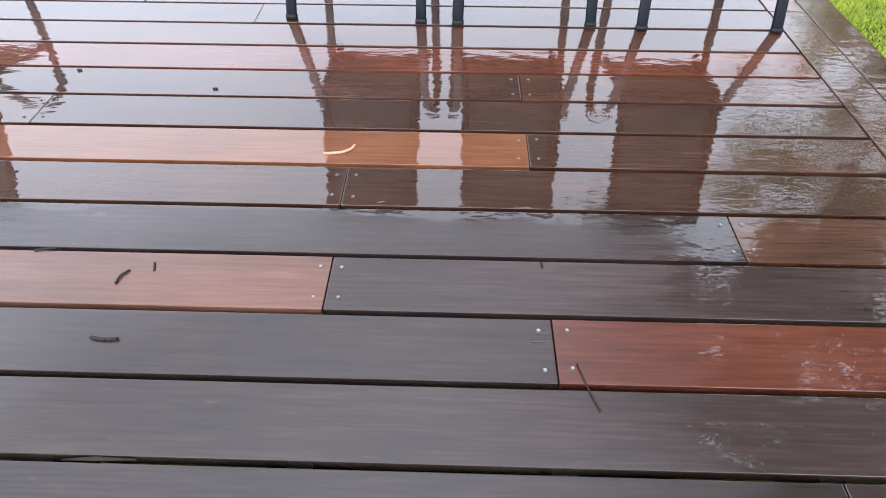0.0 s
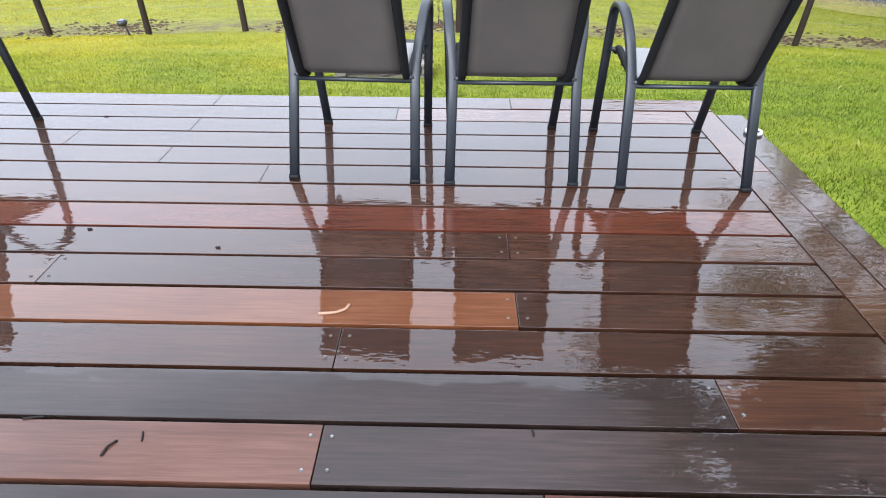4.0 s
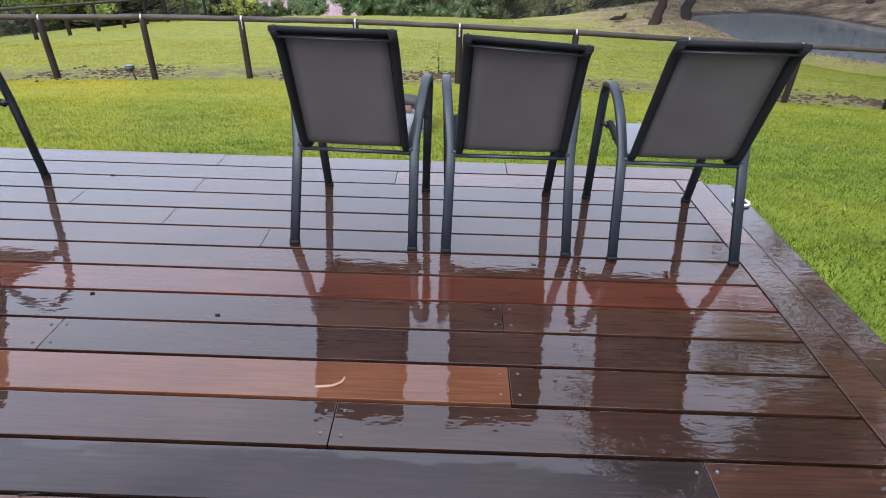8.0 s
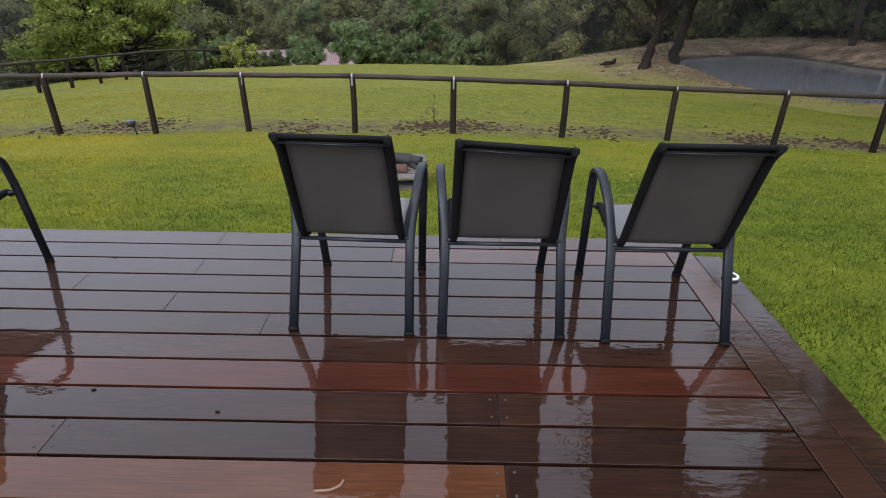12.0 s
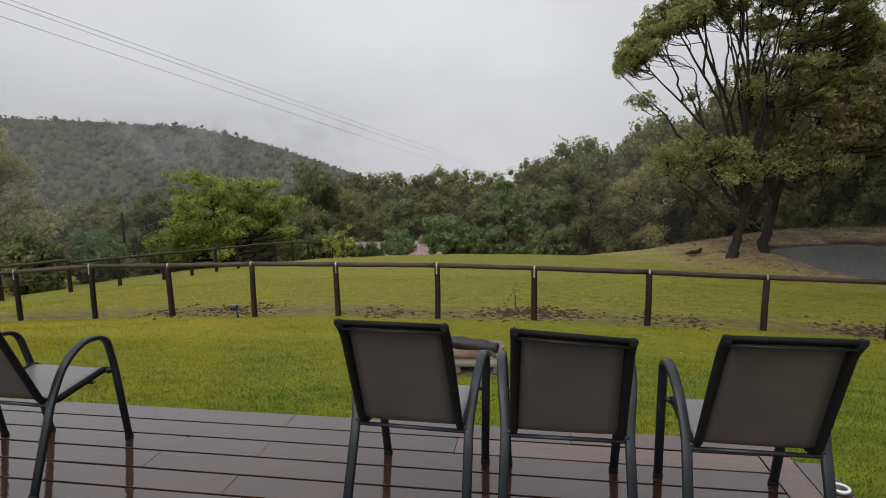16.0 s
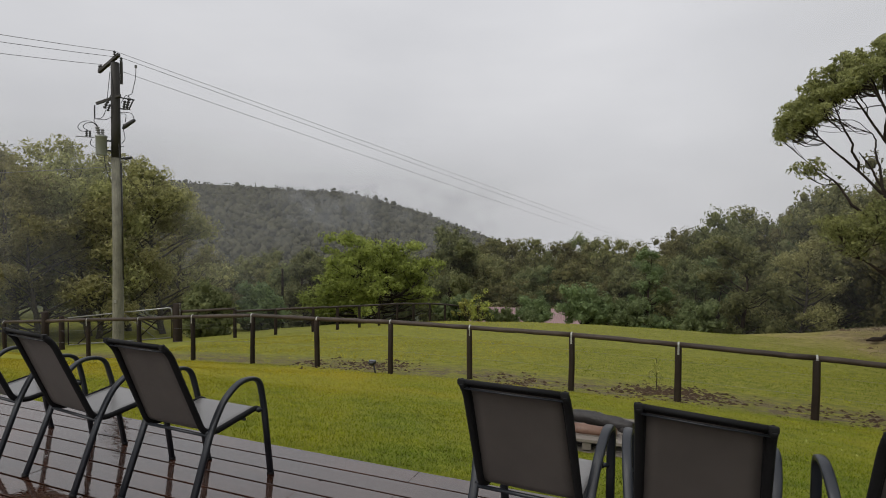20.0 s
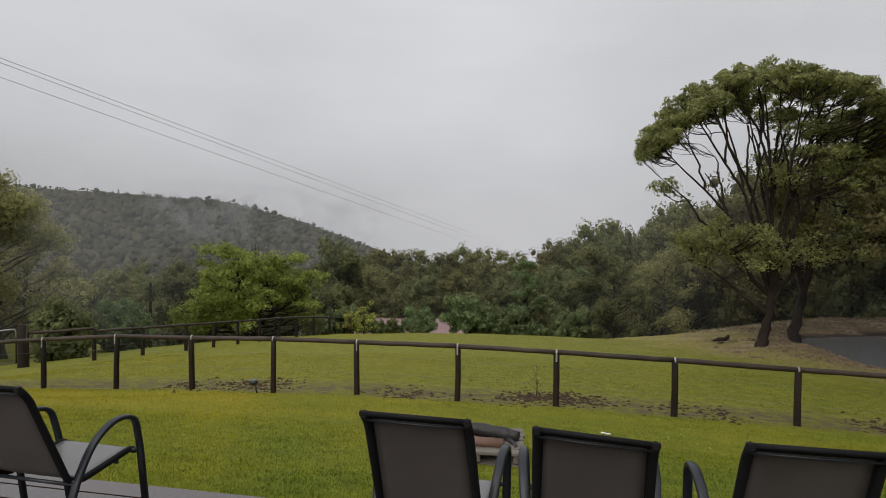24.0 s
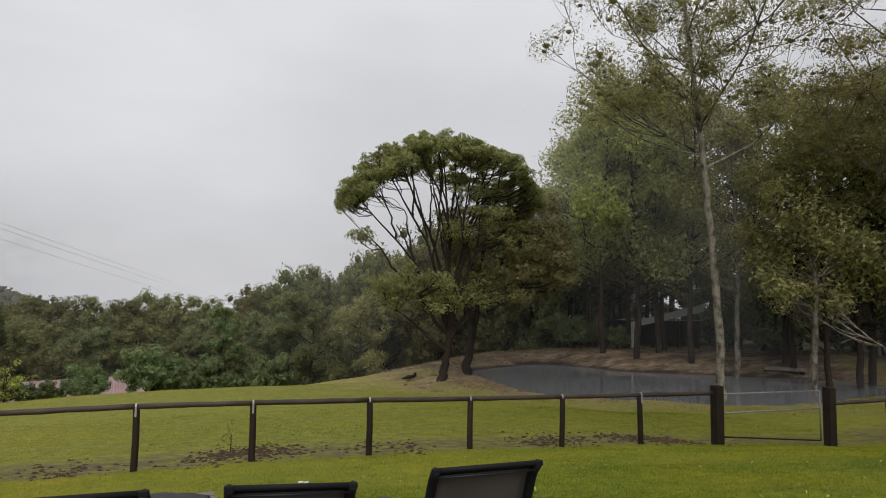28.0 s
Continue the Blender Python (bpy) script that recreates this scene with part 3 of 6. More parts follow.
    p.inputs["Specular IOR Level"].default_value = 0.2
    bumped(n, l, f, 0.9, 0.03, p.inputs["Normal"])
    return m


def build_ground():
    rad = np.concatenate([[0.0], np.geomspace(0.6, 3000, 190)])
    az = np.linspace(0, 2 * np.pi, 440, endpoint=False)
    rr, aa = np.meshgrid(rad[1:], az, indexing="ij")
    x, y = 1 + rr * np.sin(aa), -1 + rr * np.cos(aa)
    v = np.stack([x, y, ground_z(x, y)], -1).reshape(-1, 3)
    v = np.concatenate([v, [[1, -1, LAWN_Z]]])
    i, j = np.meshgrid(np.arange(len(rad) - 2), np.arange(len(az)), indexing="ij")
    j2 = (j + 1) % len(az)
    quads = np.stack([i * len(az) + j, i * len(az) + j2, (i + 1) * len(az) + j2, (i + 1) * len(az) + j], -1).reshape(-1, 4)
    quads = quads[:, ::-1]
    k = np.arange(0, len(az), 2)
    cap = np.stack([np.full(len(k), len(v) - 1), (k + 2) % len(az), (k + 1) % len(az), k], -1)
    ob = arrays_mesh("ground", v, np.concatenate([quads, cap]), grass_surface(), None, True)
    tagged(ob, "sloping green lawn and paddock running down to a pond and wooded valley", "ground", kind="structure")


build_ground()


def water_surface():
    m, n, l, p = node_kit("pond_water")
    p.inputs["Base Color"].default_value = (0.140, 0.143, 0.152, 1)
    p.inputs["IOR"].default_value = 1.5
    pos = n.new("ShaderNodeNewGeometry").outputs["Position"]
    a = noise_node(n, l, pos, 1.1, 3.0, 0.6, (1.0, 1.8, 1.0))
    b = noise_node(n, l, pos, 7.0, 2.0, 0.5)
    calm = noise_node(n, l, pos, 0.22, 3.0, 0.5, (0.5, 1.0, 1.0))
    l.new(spread(n, l, calm.outputs["Fac"], 0.40, 0.60, 0.06, 0.18), p.inputs["Roughness"])
    bumped(n, l, mathed(n, l, "ADD", a.outputs["Fac"], mathed(n, l, "MULTIPLY", b.outputs["Fac"], 0.25)), 0.20, 0.03, p.inputs["Normal"])
    return m


def build_pond():
    cx, cy, rx, ry, a = POND
    bm = bmesh.new()
    vs = []
    for k in range(96):
        th = 2 * math.pi * k / 96
        u, v = (rx + 1.3) * math.cos(th), (ry + 1.3) * math.sin(th)
        vs.append(bm.verts.new((cx + u * math.cos(a) - v * math.sin(a), cy + u * math.sin(a) + v * math.cos(a), WATER_Z)))
    bm.faces.new(vs)
    ob = part("pond_water", bm, water_surface(), None)
    tagged(ob, "dark still farm pond reflecting the grey sky and trees", "pond", kind="structure")


build_pond()

# ---- deck ----
W = 0.16
DECK_X0, INNER_X, MID_X, OUTER_X = -6.2, 2.102, 2.238, 2.368
MAT_CODE = {"d": MAT_DECK_DARK, "r": MAT_DECK_RED, "o": MAT_DECK_ORANGE, "p": MAT_DECK_PINK, "b": MAT_DECK_BROWN}
# rows of boards from the far edge towards the house: (row, joints along x, a wood for each length)
ROWS_OF_BOARDS = [
    (10, (-3.4, -0.238, 1.25), "bbbr"), (9, (-2.1, 0.69), "bbp"), (8, (-4.4, -0.233), "bbb"), (7, (-2.6, -0.722), "bbb"),
    (6, (-3.5, -0.238), "bbb"), (5, (-2.2, 0.22), "bbb"), (4, (-3.0,), "bb"), (3, (-2.6,), "rr"), (2, (-2.1, 1.147), "bbb"),
    (1, (-3.5, -0.265), "bbb"), (0, (-2.6, 1.147), "bob"), (-1, (-3.1, 0.672), "bbb"), (-2, (-2.2, 1.607), "ddb"),
    (-3, (-2.6, 0.683), "dpd"), (-4, (-3.5, 1.153), "ddr"), (-5, (-2.1,), "dd"), (-6, (-2.6, 1.6), "ddd"), (-7, (-3.1, 0.22), "ddd"),
    (-8, (-1.6,), "rd"), (-9, (-2.6, 1.15), "ddd"), (-10, (-3.5, 0.68), "dod"), (-11, (-2.1,), "dd"), (-12, (-2.6, 1.6), "ddd"),
    (-13, (0.22,), "dp"), (-14, (-2.2, 1.15), "ddd"), (-15, (-3.0, 0.68), "drd"), (-16, (-1.2,), "dd"), (-17, (-2.6, 1.15), "ddd"),
]


def board_bm(x0, x1, y0, y1, thick=0.028, bevel=0.0018):
    """A board with eased top edges; its underside stays open to view from below only through its thickness."""
    return box(x0, x1, y0, y1, -thick, 0.0, bevel)


def screw_bm():
    bm = bmesh.new()
    bmesh.ops.create_cone(bm, cap_ends=True, segments=12, radius1=0.0048, radius2=0.0043, depth=0.002)
    for v in bm.verts:
        v.co.z += 0.0006
    for f in bm.faces:
        if f.normal.z > 0.9:
            bmesh.ops.inset_individual(bm, faces=[f], thickness=0.0028, depth=-0.0011)
            break
    return bm


def build_deck():
    deck = thing("deck", (0, 0, 0), "rain-soaked reddish brown hardwood deck with screwed boards and dark gaps", "deck", kind="structure")
    rng = random.Random(4)
    gap = 0.0060
    screw = part("screw", screw_bm(), MAT_SCREW, deck, "bright steel screw head")
    dull = part("screw", screw_bm(), MAT_SCREW_DARKENED, deck, "wet screw head toned dark for its reflection")
    spots = []
    for row, joints, woods in ROWS_OF_BOARDS:
        xs = [DECK_X0, *joints, INNER_X - 0.003 if row < 10 else MID_X]
        for n, wood in enumerate(woods):
            x0, x1 = xs[n] + 0.0012, xs[n + 1] - 0.0012
            part("board", board_bm(x0, x1, row * W + gap + rng.uniform(0, 0.0008), (row + 1) * W - gap), MAT_CODE[wood], deck).location.z = rng.uniform(-0.0008, 0.0008)
            for jx, side in ((x0, 1), (x1, -1)):
                if -6 < row < 4 and -0.4 < jx < 2.0:
                    for v in (0.24, 0.78):
                        spots.append((row,) + (jx + side * rng.uniform(0.022, 0.028), (row + v + rng.uniform(-0.03, 0.03)) * W))
    seen = set()
    for row, x, y in spots:
        first = screw if row < -1 else dull
        s = first if first.name not in seen else first.copy()
        if first.name in seen:
            scene.collection.objects.link(s)
        seen.add(first.name)
        s.location = (x, y, 0.0006)
        s.rotation_euler = (0, 0, rng.random() * 3)
    # small splits at the end of one board, a splinter in a gap
    for x0, x1, y in ((1.120, 1.145, -0.522), (1.108, 1.143, -0.541)):
        part("split", box(x0, x1, y - 0.0012, y + 0.0012, -0.002, 0.0012), MAT_BLACK, deck, "dark split in the board's end")
    part("splinter", tube([(0.296, -0.802, -0.003), (0.35, -0.799, 0.0), (0.422, -0.798, -0.002)], [0.002, 0.0045, 0.002], 6), MAT_POST, deck, "dark splinter in a board gap")
    # border boards along the side
    for x0, x1, cuts, woods in ((INNER_X, MID_X, (-2.72, -1.4, 0.955, 10 * W), "bbp"), (MID_X, OUTER_X, (-2.72, -0.6, 1.56), "db")):
        for a, b, wood in zip(cuts, cuts[1:], woods):
            part("border_board", board_bm(x0 + 0.002, x1 - 0.002, a + 0.001, b - 0.001), MAT_CODE[wood], deck)
    # fascia, joists and stumps below
    for b in (box(DECK_X0, MID_X, 11 * W - 0.03, 11 * W - 0.006, -0.20, -0.031), box(OUTER_X - 0.03, OUTER_X - 0.006, -2.7, 1.55, -0.20, -0.031)):
        part("fascia_board", b, MAT_DECK_DARK, deck)
    for k in range(18):
        x = 2.06 - k * 0.455
        part("joist", box(x - 0.022, x + 0.022, -2.7, 11 * W - 0.04, -0.17, -0.031), MAT_POST, deck)
    for x in (-5.5, -3.2, -0.9, 1.95):
        for y in (-2.4, -0.4, 1.5):
            part("stump", box(x - 0.05, x + 0.05, y - 0.05, y + 0.05, -0.75, -0.171), MAT_POST, deck)


build_deck()


# ---- chairs ----
def build_chair(sink=0.0, rack=0.0):
    """A sling armchair: two bent side frames, a sling on its own tubes, cross bars. Origin between the rear feet, facing +y.
    sink and rack lower the top of the back, all of it or towards one side."""

    def slump(bm):
        for v in bm.verts:
            v.co.z -= (sink + rack * v.co.x) * max(0.0, min(1.0, (v.co.z - 0.38) / 0.45))
        return bm

    chair = thing("garden_chair", (0, 0, 0), "grey metal garden armchair with taut taupe mesh sling, wet from rain", "chair", "chairs on the deck")
    for s in (-1, 1):
        path = rounded([(0.235 * s, 0.0, 0.0), (0.227 * s, 0.150, 0.38), (0.243 * s, 0.215, 0.515), (0.253 * s, 0.320, 0.588), (0.253 * s, 0.455, 0.570), (0.246 * s, 0.500, 0.40), (0.234 * s, 0.565, 0.0)], 0.060, 6)
        part("side_frame", tube(path, 0.0185, 16, 0.62, square=0.6), MAT_FRAME, chair, "slate grey bent metal arm and legs")
        rail = rounded([(0.187 * s, -0.100, 0.838), (0.187 * s, -0.055, 0.790), (0.195 * s, 0.125, 0.372), (0.197 * s, 0.19, 0.345), (0.205 * s, 0.48, 0.392), (0.205 * s, 0.512, 0.372)], 0.07, 6)
        part("sling_rail", slump(tube(rail, 0.0155, 8)), MAT_PIPING, chair, "black sling edge tube")
        for y, z in ((-0.100, 0.838),):
            part("end_cap", slump(box(0.187 * s - 0.0145, 0.187 * s + 0.0145, y - 0.009, y + 0.008, z - 0.010, z + 0.010, 0.005)), MAT_PIPING, chair)
        for x, y, z, x2, y2, z2 in ((0.197, 0.140, 0.362, 0.224, 0.140, 0.362), (0.205, 0.470, 0.385, 0.244, 0.502, 0.385)):
            part("bracket", tube([(x * s, y, z), (x2 * s, y2, z2)], 0.010, 8), MAT_FRAME, chair)
    part("cross_bar", tube([(-0.224, 0.136, 0.350), (0.224, 0.136, 0.350)], 0.0085, 8), MAT_FRAME, chair)
    part("cross_bar", tube([(-0.205, 0.40, 0.352), (0.205, 0.40, 0.352)], 0.0085, 8), MAT_FRAME, chair)
    # the sling: a curved sheet with thickness, bellied a little between its tubes
    prof = rounded([(0, -0.095, 0.838), (0, -0.052, 0.790), (0, 0.122, 0.380), (0, 0.19, 0.356), (0, 0.47, 0.398), (0, 0.505, 0.385)], 0.07, 5)

    def sheet(points, mat, name, label, u0=-1.0, u1=1.0, lift=0.0):
        bm = bmesh.new()
        grid = []
        for n, p in enumerate(points):
            t = n / (len(points) - 1)
            row = []
            for k in range(9):
                u = u0 + (u1 - u0) * k / 8
                sag = 0.012 * (1 - u * u) * math.sin(math.pi * t)
                row.append(bm.verts.new(((0.186 + 0.018 * min(1.0, max(0.0, 0.84 - p.z) / 0.45)) * u, p.y + sag * 0.6 * min(1.0, 2 - 2 * t) + lift, p.z - sag * 0.5)))
            grid.append(row)
        for a, b in zip(grid, grid[1:]):
            for k in range(8):
                bm.faces.new((a[k], a[k + 1], b[k + 1], b[k])).smooth = True
        bmesh.ops.recalc_face_normals(bm, faces=bm.faces[:])
        ext = bmesh.ops.extrude_face_region(bm, geom=bm.faces[:])
        for v in ext["geom"]:
            if isinstance(v, bmesh.types.BMVert):
                v.co += Vector((0, 0.0025, 0.0015))
        bmesh.ops.recalc_face_normals(bm, faces=bm.faces[:])
        return part(name, slump(bm), mat, chair, label)

    fine = []
    for a, b in zip(prof, prof[1:]):
        steps = max(1, int((b - a).length / 0.05))
        fine += [a.lerp(b, k / steps) for k in range(steps)]
    fine.append(prof[-1])
    cut = min(range(len(fine)), key=lambda k: fine[k].z)
    top = [k for k in range(len(fine)) if fine[k].z > 0.822][-1] + 1
    sheet(fine[: top + 1], MAT_PIPING, "top_pocket", "black fabric pocket along the top edge")
    sheet(fine[top : cut + 1], MAT_SLING, "backrest", "taupe mesh back with stitched hem", -0.88, 0.88)
    for s in (-1, 1):
        sheet(fine[top : cut + 1], MAT_PIPING, "edge_band", "black fabric edge band", 0.88 * s, s, 0.0004)
    sheet(fine[cut:], MAT_SEAT_SHEEN, "seat", "wet mesh seat, paled by painted sky sheen")
    part("top_bar", slump(tube([(-0.187, -0.098, 0.838), (0.187, -0.098, 0.838)], 0.0095, 8)), MAT_PIPING, chair)
    part("hem", slump(tube([(-0.180, -0.090, 0.812), (0.0, -0.089, 0.810), (0.180, -0.090, 0.812)], 0.0042, 6)), MAT_FRAME, chair)
    for s in (-1, 1):
        for p in ((0.235 * s, 0.0), (0.234 * s, 0.565)):
            part("foot_cap", tube([(p[0], p[1], 0.0), (p[0], p[1] + (0.004 if p[1] < 0.1 else 0), 0.014)], 0.0205, 16, 0.66, square=0.6), MAT_PIPING, chair)
    return chair


# (x, y of the point between the rear feet, turn)
CHAIRS = [(0.584, 0.828, -2.8), (1.186, 0.810, 0.2), (1.832, 0.788, -0.6), (-1.240, 0.835, -2.0), (-1.955, 0.795, -7.0), (-2.66, 0.82, -5.0)]
first_chair = build_chair(0.008)
first_chair.matrix_basis = pose(CHAIRS[0][0], CHAIRS[0][1], 0.001, 0, 0, CHAIRS[0][2])
for n_, (cx_, cy_, turn_) in enumerate(CHAIRS[1:]):
    if n_ == 0:
        # the second one sags towards one side
        racked = build_chair(0.024, 0.060)
        tagged(racked, "grey metal garden armchair, its taupe mesh back sagging to one side", "chair", "chairs on the deck")
        racked.matrix_basis = pose(cx_, cy_, 0.001, 0, 0, turn_)
    else:
        copy_thing(first_chair, pose(cx_, cy_, 0.001, 0, 0, turn_))


# ---- fences ----
def gz(x, y):
    return float(ground_z(x, y))


def post_bm(h, r, rng):
    bm = bmesh.new()
    pts = [(0, 0, -0.3), (0, 0, 0.0), (rng.uniform(-0.01, 0.01), rng.uniform(-0.01, 0.01), h * 0.5), (0, 0, h - 0.012), (0, 0, h)]
    add_tube(bm, pts, [r * 1.06, r * 1.04, r, r * 0.97, r * 0.86], 12)
    bmesh.ops.recalc_face_normals(bm, faces=bm.faces[:])
    return bm


def rail_bm(a, b, r, rng):
    a, b = Vector(a), Vector(b)
    pts, rad = [], []
    for k in range(7):
        u = k / 6
        pts.append(a.lerp(b, u) + Vector((0, rng.uniform(-0.008, 0.008), rng.uniform(-0.006, 0.006))))
        rad.append(r * rng.uniform(0.93, 1.05))
    return tube(pts, rad, 12)


def strap_bm(r):
    """A metal strap bent over the rail and nailed down both sides of the post."""
    bm = bmesh.new()
    arc = [(0.0, -r * 1.12, -0.20)] + [(0.0, -r * 1.10 * math.cos(a), r * 1.10 * math.sin(a)) for a in np.linspace(0, math.pi, 9)] + [(0.0, r * 1.12, -0.20)]
    for p, q in zip(arc, arc[1:]):
        v = [bm.verts.new((sx * 0.018, c[1] * k, c[2] * k if c[2] > 0 else c[2])) for k in (1.0, 1.05) for c in (p, q) for sx in (-1, 1)]
        for f in ((0, 1, 3, 2), (4, 6, 7, 5), (0, 4, 5, 1), (2, 3, 7, 6), (0, 2, 6, 4), (1, 5, 7, 3)):
            bm.faces.new([v[i] for i in f])
    bmesh.ops.recalc_face_normals(bm, faces=bm.faces[:])
    return bm


FENCE_X = [-21.4, -19.2, -17.05, -14.70, -12.47, -10.23, -8.02, -5.785, -3.62, -1.18, 1.06, 3.56, 5.975, 8.42, 10.74]
FENCE_TOP = [-2.08, -1.88, -1.69, -1.50, -1.28, -1.10, -1.045, -0.975, -0.955, -0.94, -0.98, -1.03, -1.11, -1.165, -1.225]


def build_fence():
    rng = random.Random(2)
    y = 12.0
    fence = thing("paddock_fence", (0, y, 0), "low paddock fence of dark wet timber posts and round rails", "fence")
    r_rail, r_post = 0.058, 0.068
    strap = None
    for x, top in zip(FENCE_X, FENCE_TOP):
        foot = gz(x, y)
        stout = x == -19.2
        po = part("post", post_bm(top - foot + (0.26 if stout else -0.09), r_post * rng.uniform(0.92, 1.06) * (1.7 if stout else 1.0), rng), MAT_POST, fence, "taller stout post" if stout else "")
        po.location = (x, 0, foot)
        po.rotation_euler = (radians(rng.uniform(-1.2, 1.2)), radians(rng.uniform(-1.2, 1.2)), rng.random() * 6)
        if strap is None:
            strap = part("strap", strap_bm(r_rail), MAT_STRAP, fence, "pale zinc strap over the rail")
            strap.location = (x, 0, top - r_rail)
        else:
            s = strap.copy()
            scene.collection.objects.link(s)
            s.location = (x, 0, top - r_rail)
    xs, ts = FENCE_X + [13.14], FENCE_TOP + [-1.28]
    for (xa, ta), (xb, tb) in zip(zip(xs, ts), zip(xs[1:], ts[1:])):
        part("rail", rail_bm((xa, 0, ta - r_rail), (xb, 0, tb - r_rail), r_rail, rng), MAT_RAIL, fence)
    # two strands of plain wire below the rail
    for drop in (0.42, 0.82):
        bm = bmesh.new()
        add_tube(bm, [(x, 0.07, t - drop) for x, t in zip(xs, ts)], 0.0022, 5)
        part("wire", bm, MAT_WIRE, fence)
    # gate opening at the end: two thick posts with a pipe gate between them, and the rail going on
    for x, top, n in ((13.22, -1.13, 0), (17.32, -1.34, 1)):
        g = thing("gate_post", (x, y, gz(x, y)), "thick dark square timber gate post", "gate post", "posts of the small gate")
        part("post", box(-0.125, 0.125, -0.125, 0.125, -0.3, top - gz(x, y), 0.018), MAT_POST, g)
    gate = thing("pipe_gate", (13.40, y, -1.37), "low galvanised pipe gate closed between timber posts", "gate")
    zl, zr = gz(13.4, y) + 0.22, gz(17.0, y) + 0.16
    zt = -1.37
    for n, pts in enumerate(([(0, 0, 0), (3.55, 0, -0.06)], [(0, 0, -0.52), (3.55, 0, -0.56)], [(3.55, 0, -0.06), (3.55, 0, zr - zt)], [(0, 0, 0), (0, 0, zl - zt)], [(0, 0, zl - zt), (3.55, 0, zr - zt)])):
        part("pipe", tube(pts, 0.022, 8), MAT_GALV if n < 3 else MAT_POST, gate)
    ext = thing("paddock_fence", (17.32, y, 0), "short run of dark timber rail fence beyond the gate", "fence")
    for k in range(1, 5):
        x, foot = 2.4 * k, gz(17.32 + 2.4 * k, y)
        part("post", post_bm(1.2, r_post, rng), MAT_POST, ext).location = (x, 0, foot)
        part("rail", rail_bm((x - 2.4, 0, gz(17.32 + x - 2.4, y) + 1.24), (x, 0, foot + 1.24), r_rail, rng), MAT_RAIL, ext)


build_fence()


def fence_run(points, spacing, height, label):
    """A run of post and rail along a bent line on the ground."""
    rng = random.Random(len(points) * 7 + 1)
    run = thing("side_fence", (points[0][0], points[0][1], 0), label, "fence")
    ox, oy = points[0]
    spots = []
    for (ax, ay), (bx, by) in zip(points, points[1:]):
        n = max(1, round(math.hypot(bx - ax, by - ay) / spacing))
        spots += [(ax + (bx - ax) * k / n, ay + (by - ay) * k / n) for k in range(n)]
    spots.append(points[-1])
    tops = []
    for x, y in spots:
        po = part("post", post_bm(height - 0.08, 0.085, rng), MAT_POST, run)
        po.location = (x - ox, y - oy, gz(x, y))
        tops.append((x - ox, y - oy, gz(x, y) + height - 0.05))
    for a, b in zip(tops, tops[1:]):
        part("rail", rail_bm(a, b, 0.062, rng), MAT_RAIL, run)
    for drop in (0.35, 0.7):
        part("wire", tube([(a[0], a[1], a[2] - drop) for a in tops], 0.003, 5), MAT_WIRE, run)


fence_run([(-19.4, 21.4), (-17.3, 25.0), (-16.1, 35.1), (-14.4, 42.5)], 2.0, 1.36, "dark timber post and rail fence running away beside the paddock")
fence_run([(-21.3, 19.8), (-19.4, 21.4)], 2.6, 1.50, "short timber rail joining the gate post to the side fence")


def build_drive_gate():
    x, y = -21.4, 19.7
    z = gz(x, y)
    g = thing("gate_post", (x, y, z), "stout split and weathered gate post beside the drive", "gate post", "posts of the drive gate")
    part("post", post_bm(1.86, 0.20, random.Random(1)), MAT_POST, g)
    part("strap", box(0.13, 0.19, -0.03, 0.03, 1.2, 1.86, 0.01), MAT_STRAP, g, "pale strip up the side of the post")
    gate = thing("drive_gate", (x, y, z), "long galvanised pipe drive gate with dark diagonal braces, closed", "gate")
    e = Vector((-4.6, -2.2, 0))
    d = gz(x + e.x, y + e.y) - z

    def on(u, h):
        return (e.x * u, e.y * u, h + d * u)

    part("top_rail", tube(rounded([on(0.05, 1.30), on(0.05, 1.68), on(1.0, 1.52)], 0.25, 6), 0.030, 8), MAT_STRAP, gate, "pale bent top pipe")
    part("bottom_rail", tube([on(0.05, 0.22), on(1.0, 0.22)], 0.028, 8), MAT_GALV, gate)
    for u in (0.05, 1.0):
        part("stile", tube([on(u, 0.22), on(u, 1.50)], 0.028, 8), MAT_POST, gate)
    for u0, u1 in ((0.38, 0.08), (0.92, 0.60)):
        part("brace", tube([on(u0, 0.22), on(u1, 1.60)], 0.026, 8), MAT_POST, gate, "dark diagonal brace")
    part("stay", tube([on(0.50, 1.58), on(0.20, 0.24)], 0.014, 6), MAT_GALV, gate)
    g2 = thing("gate_post", (x + e.x * 1.06, y + e.y * 1.06, gz(x + e.x, y + e.y)), "dark timber gate post beside the drive", "gate post", "posts of the drive gate")
    part("post", post_bm(1.6, 0.12, random.Random(3)), MAT_POST, g2)


build_drive_gate()


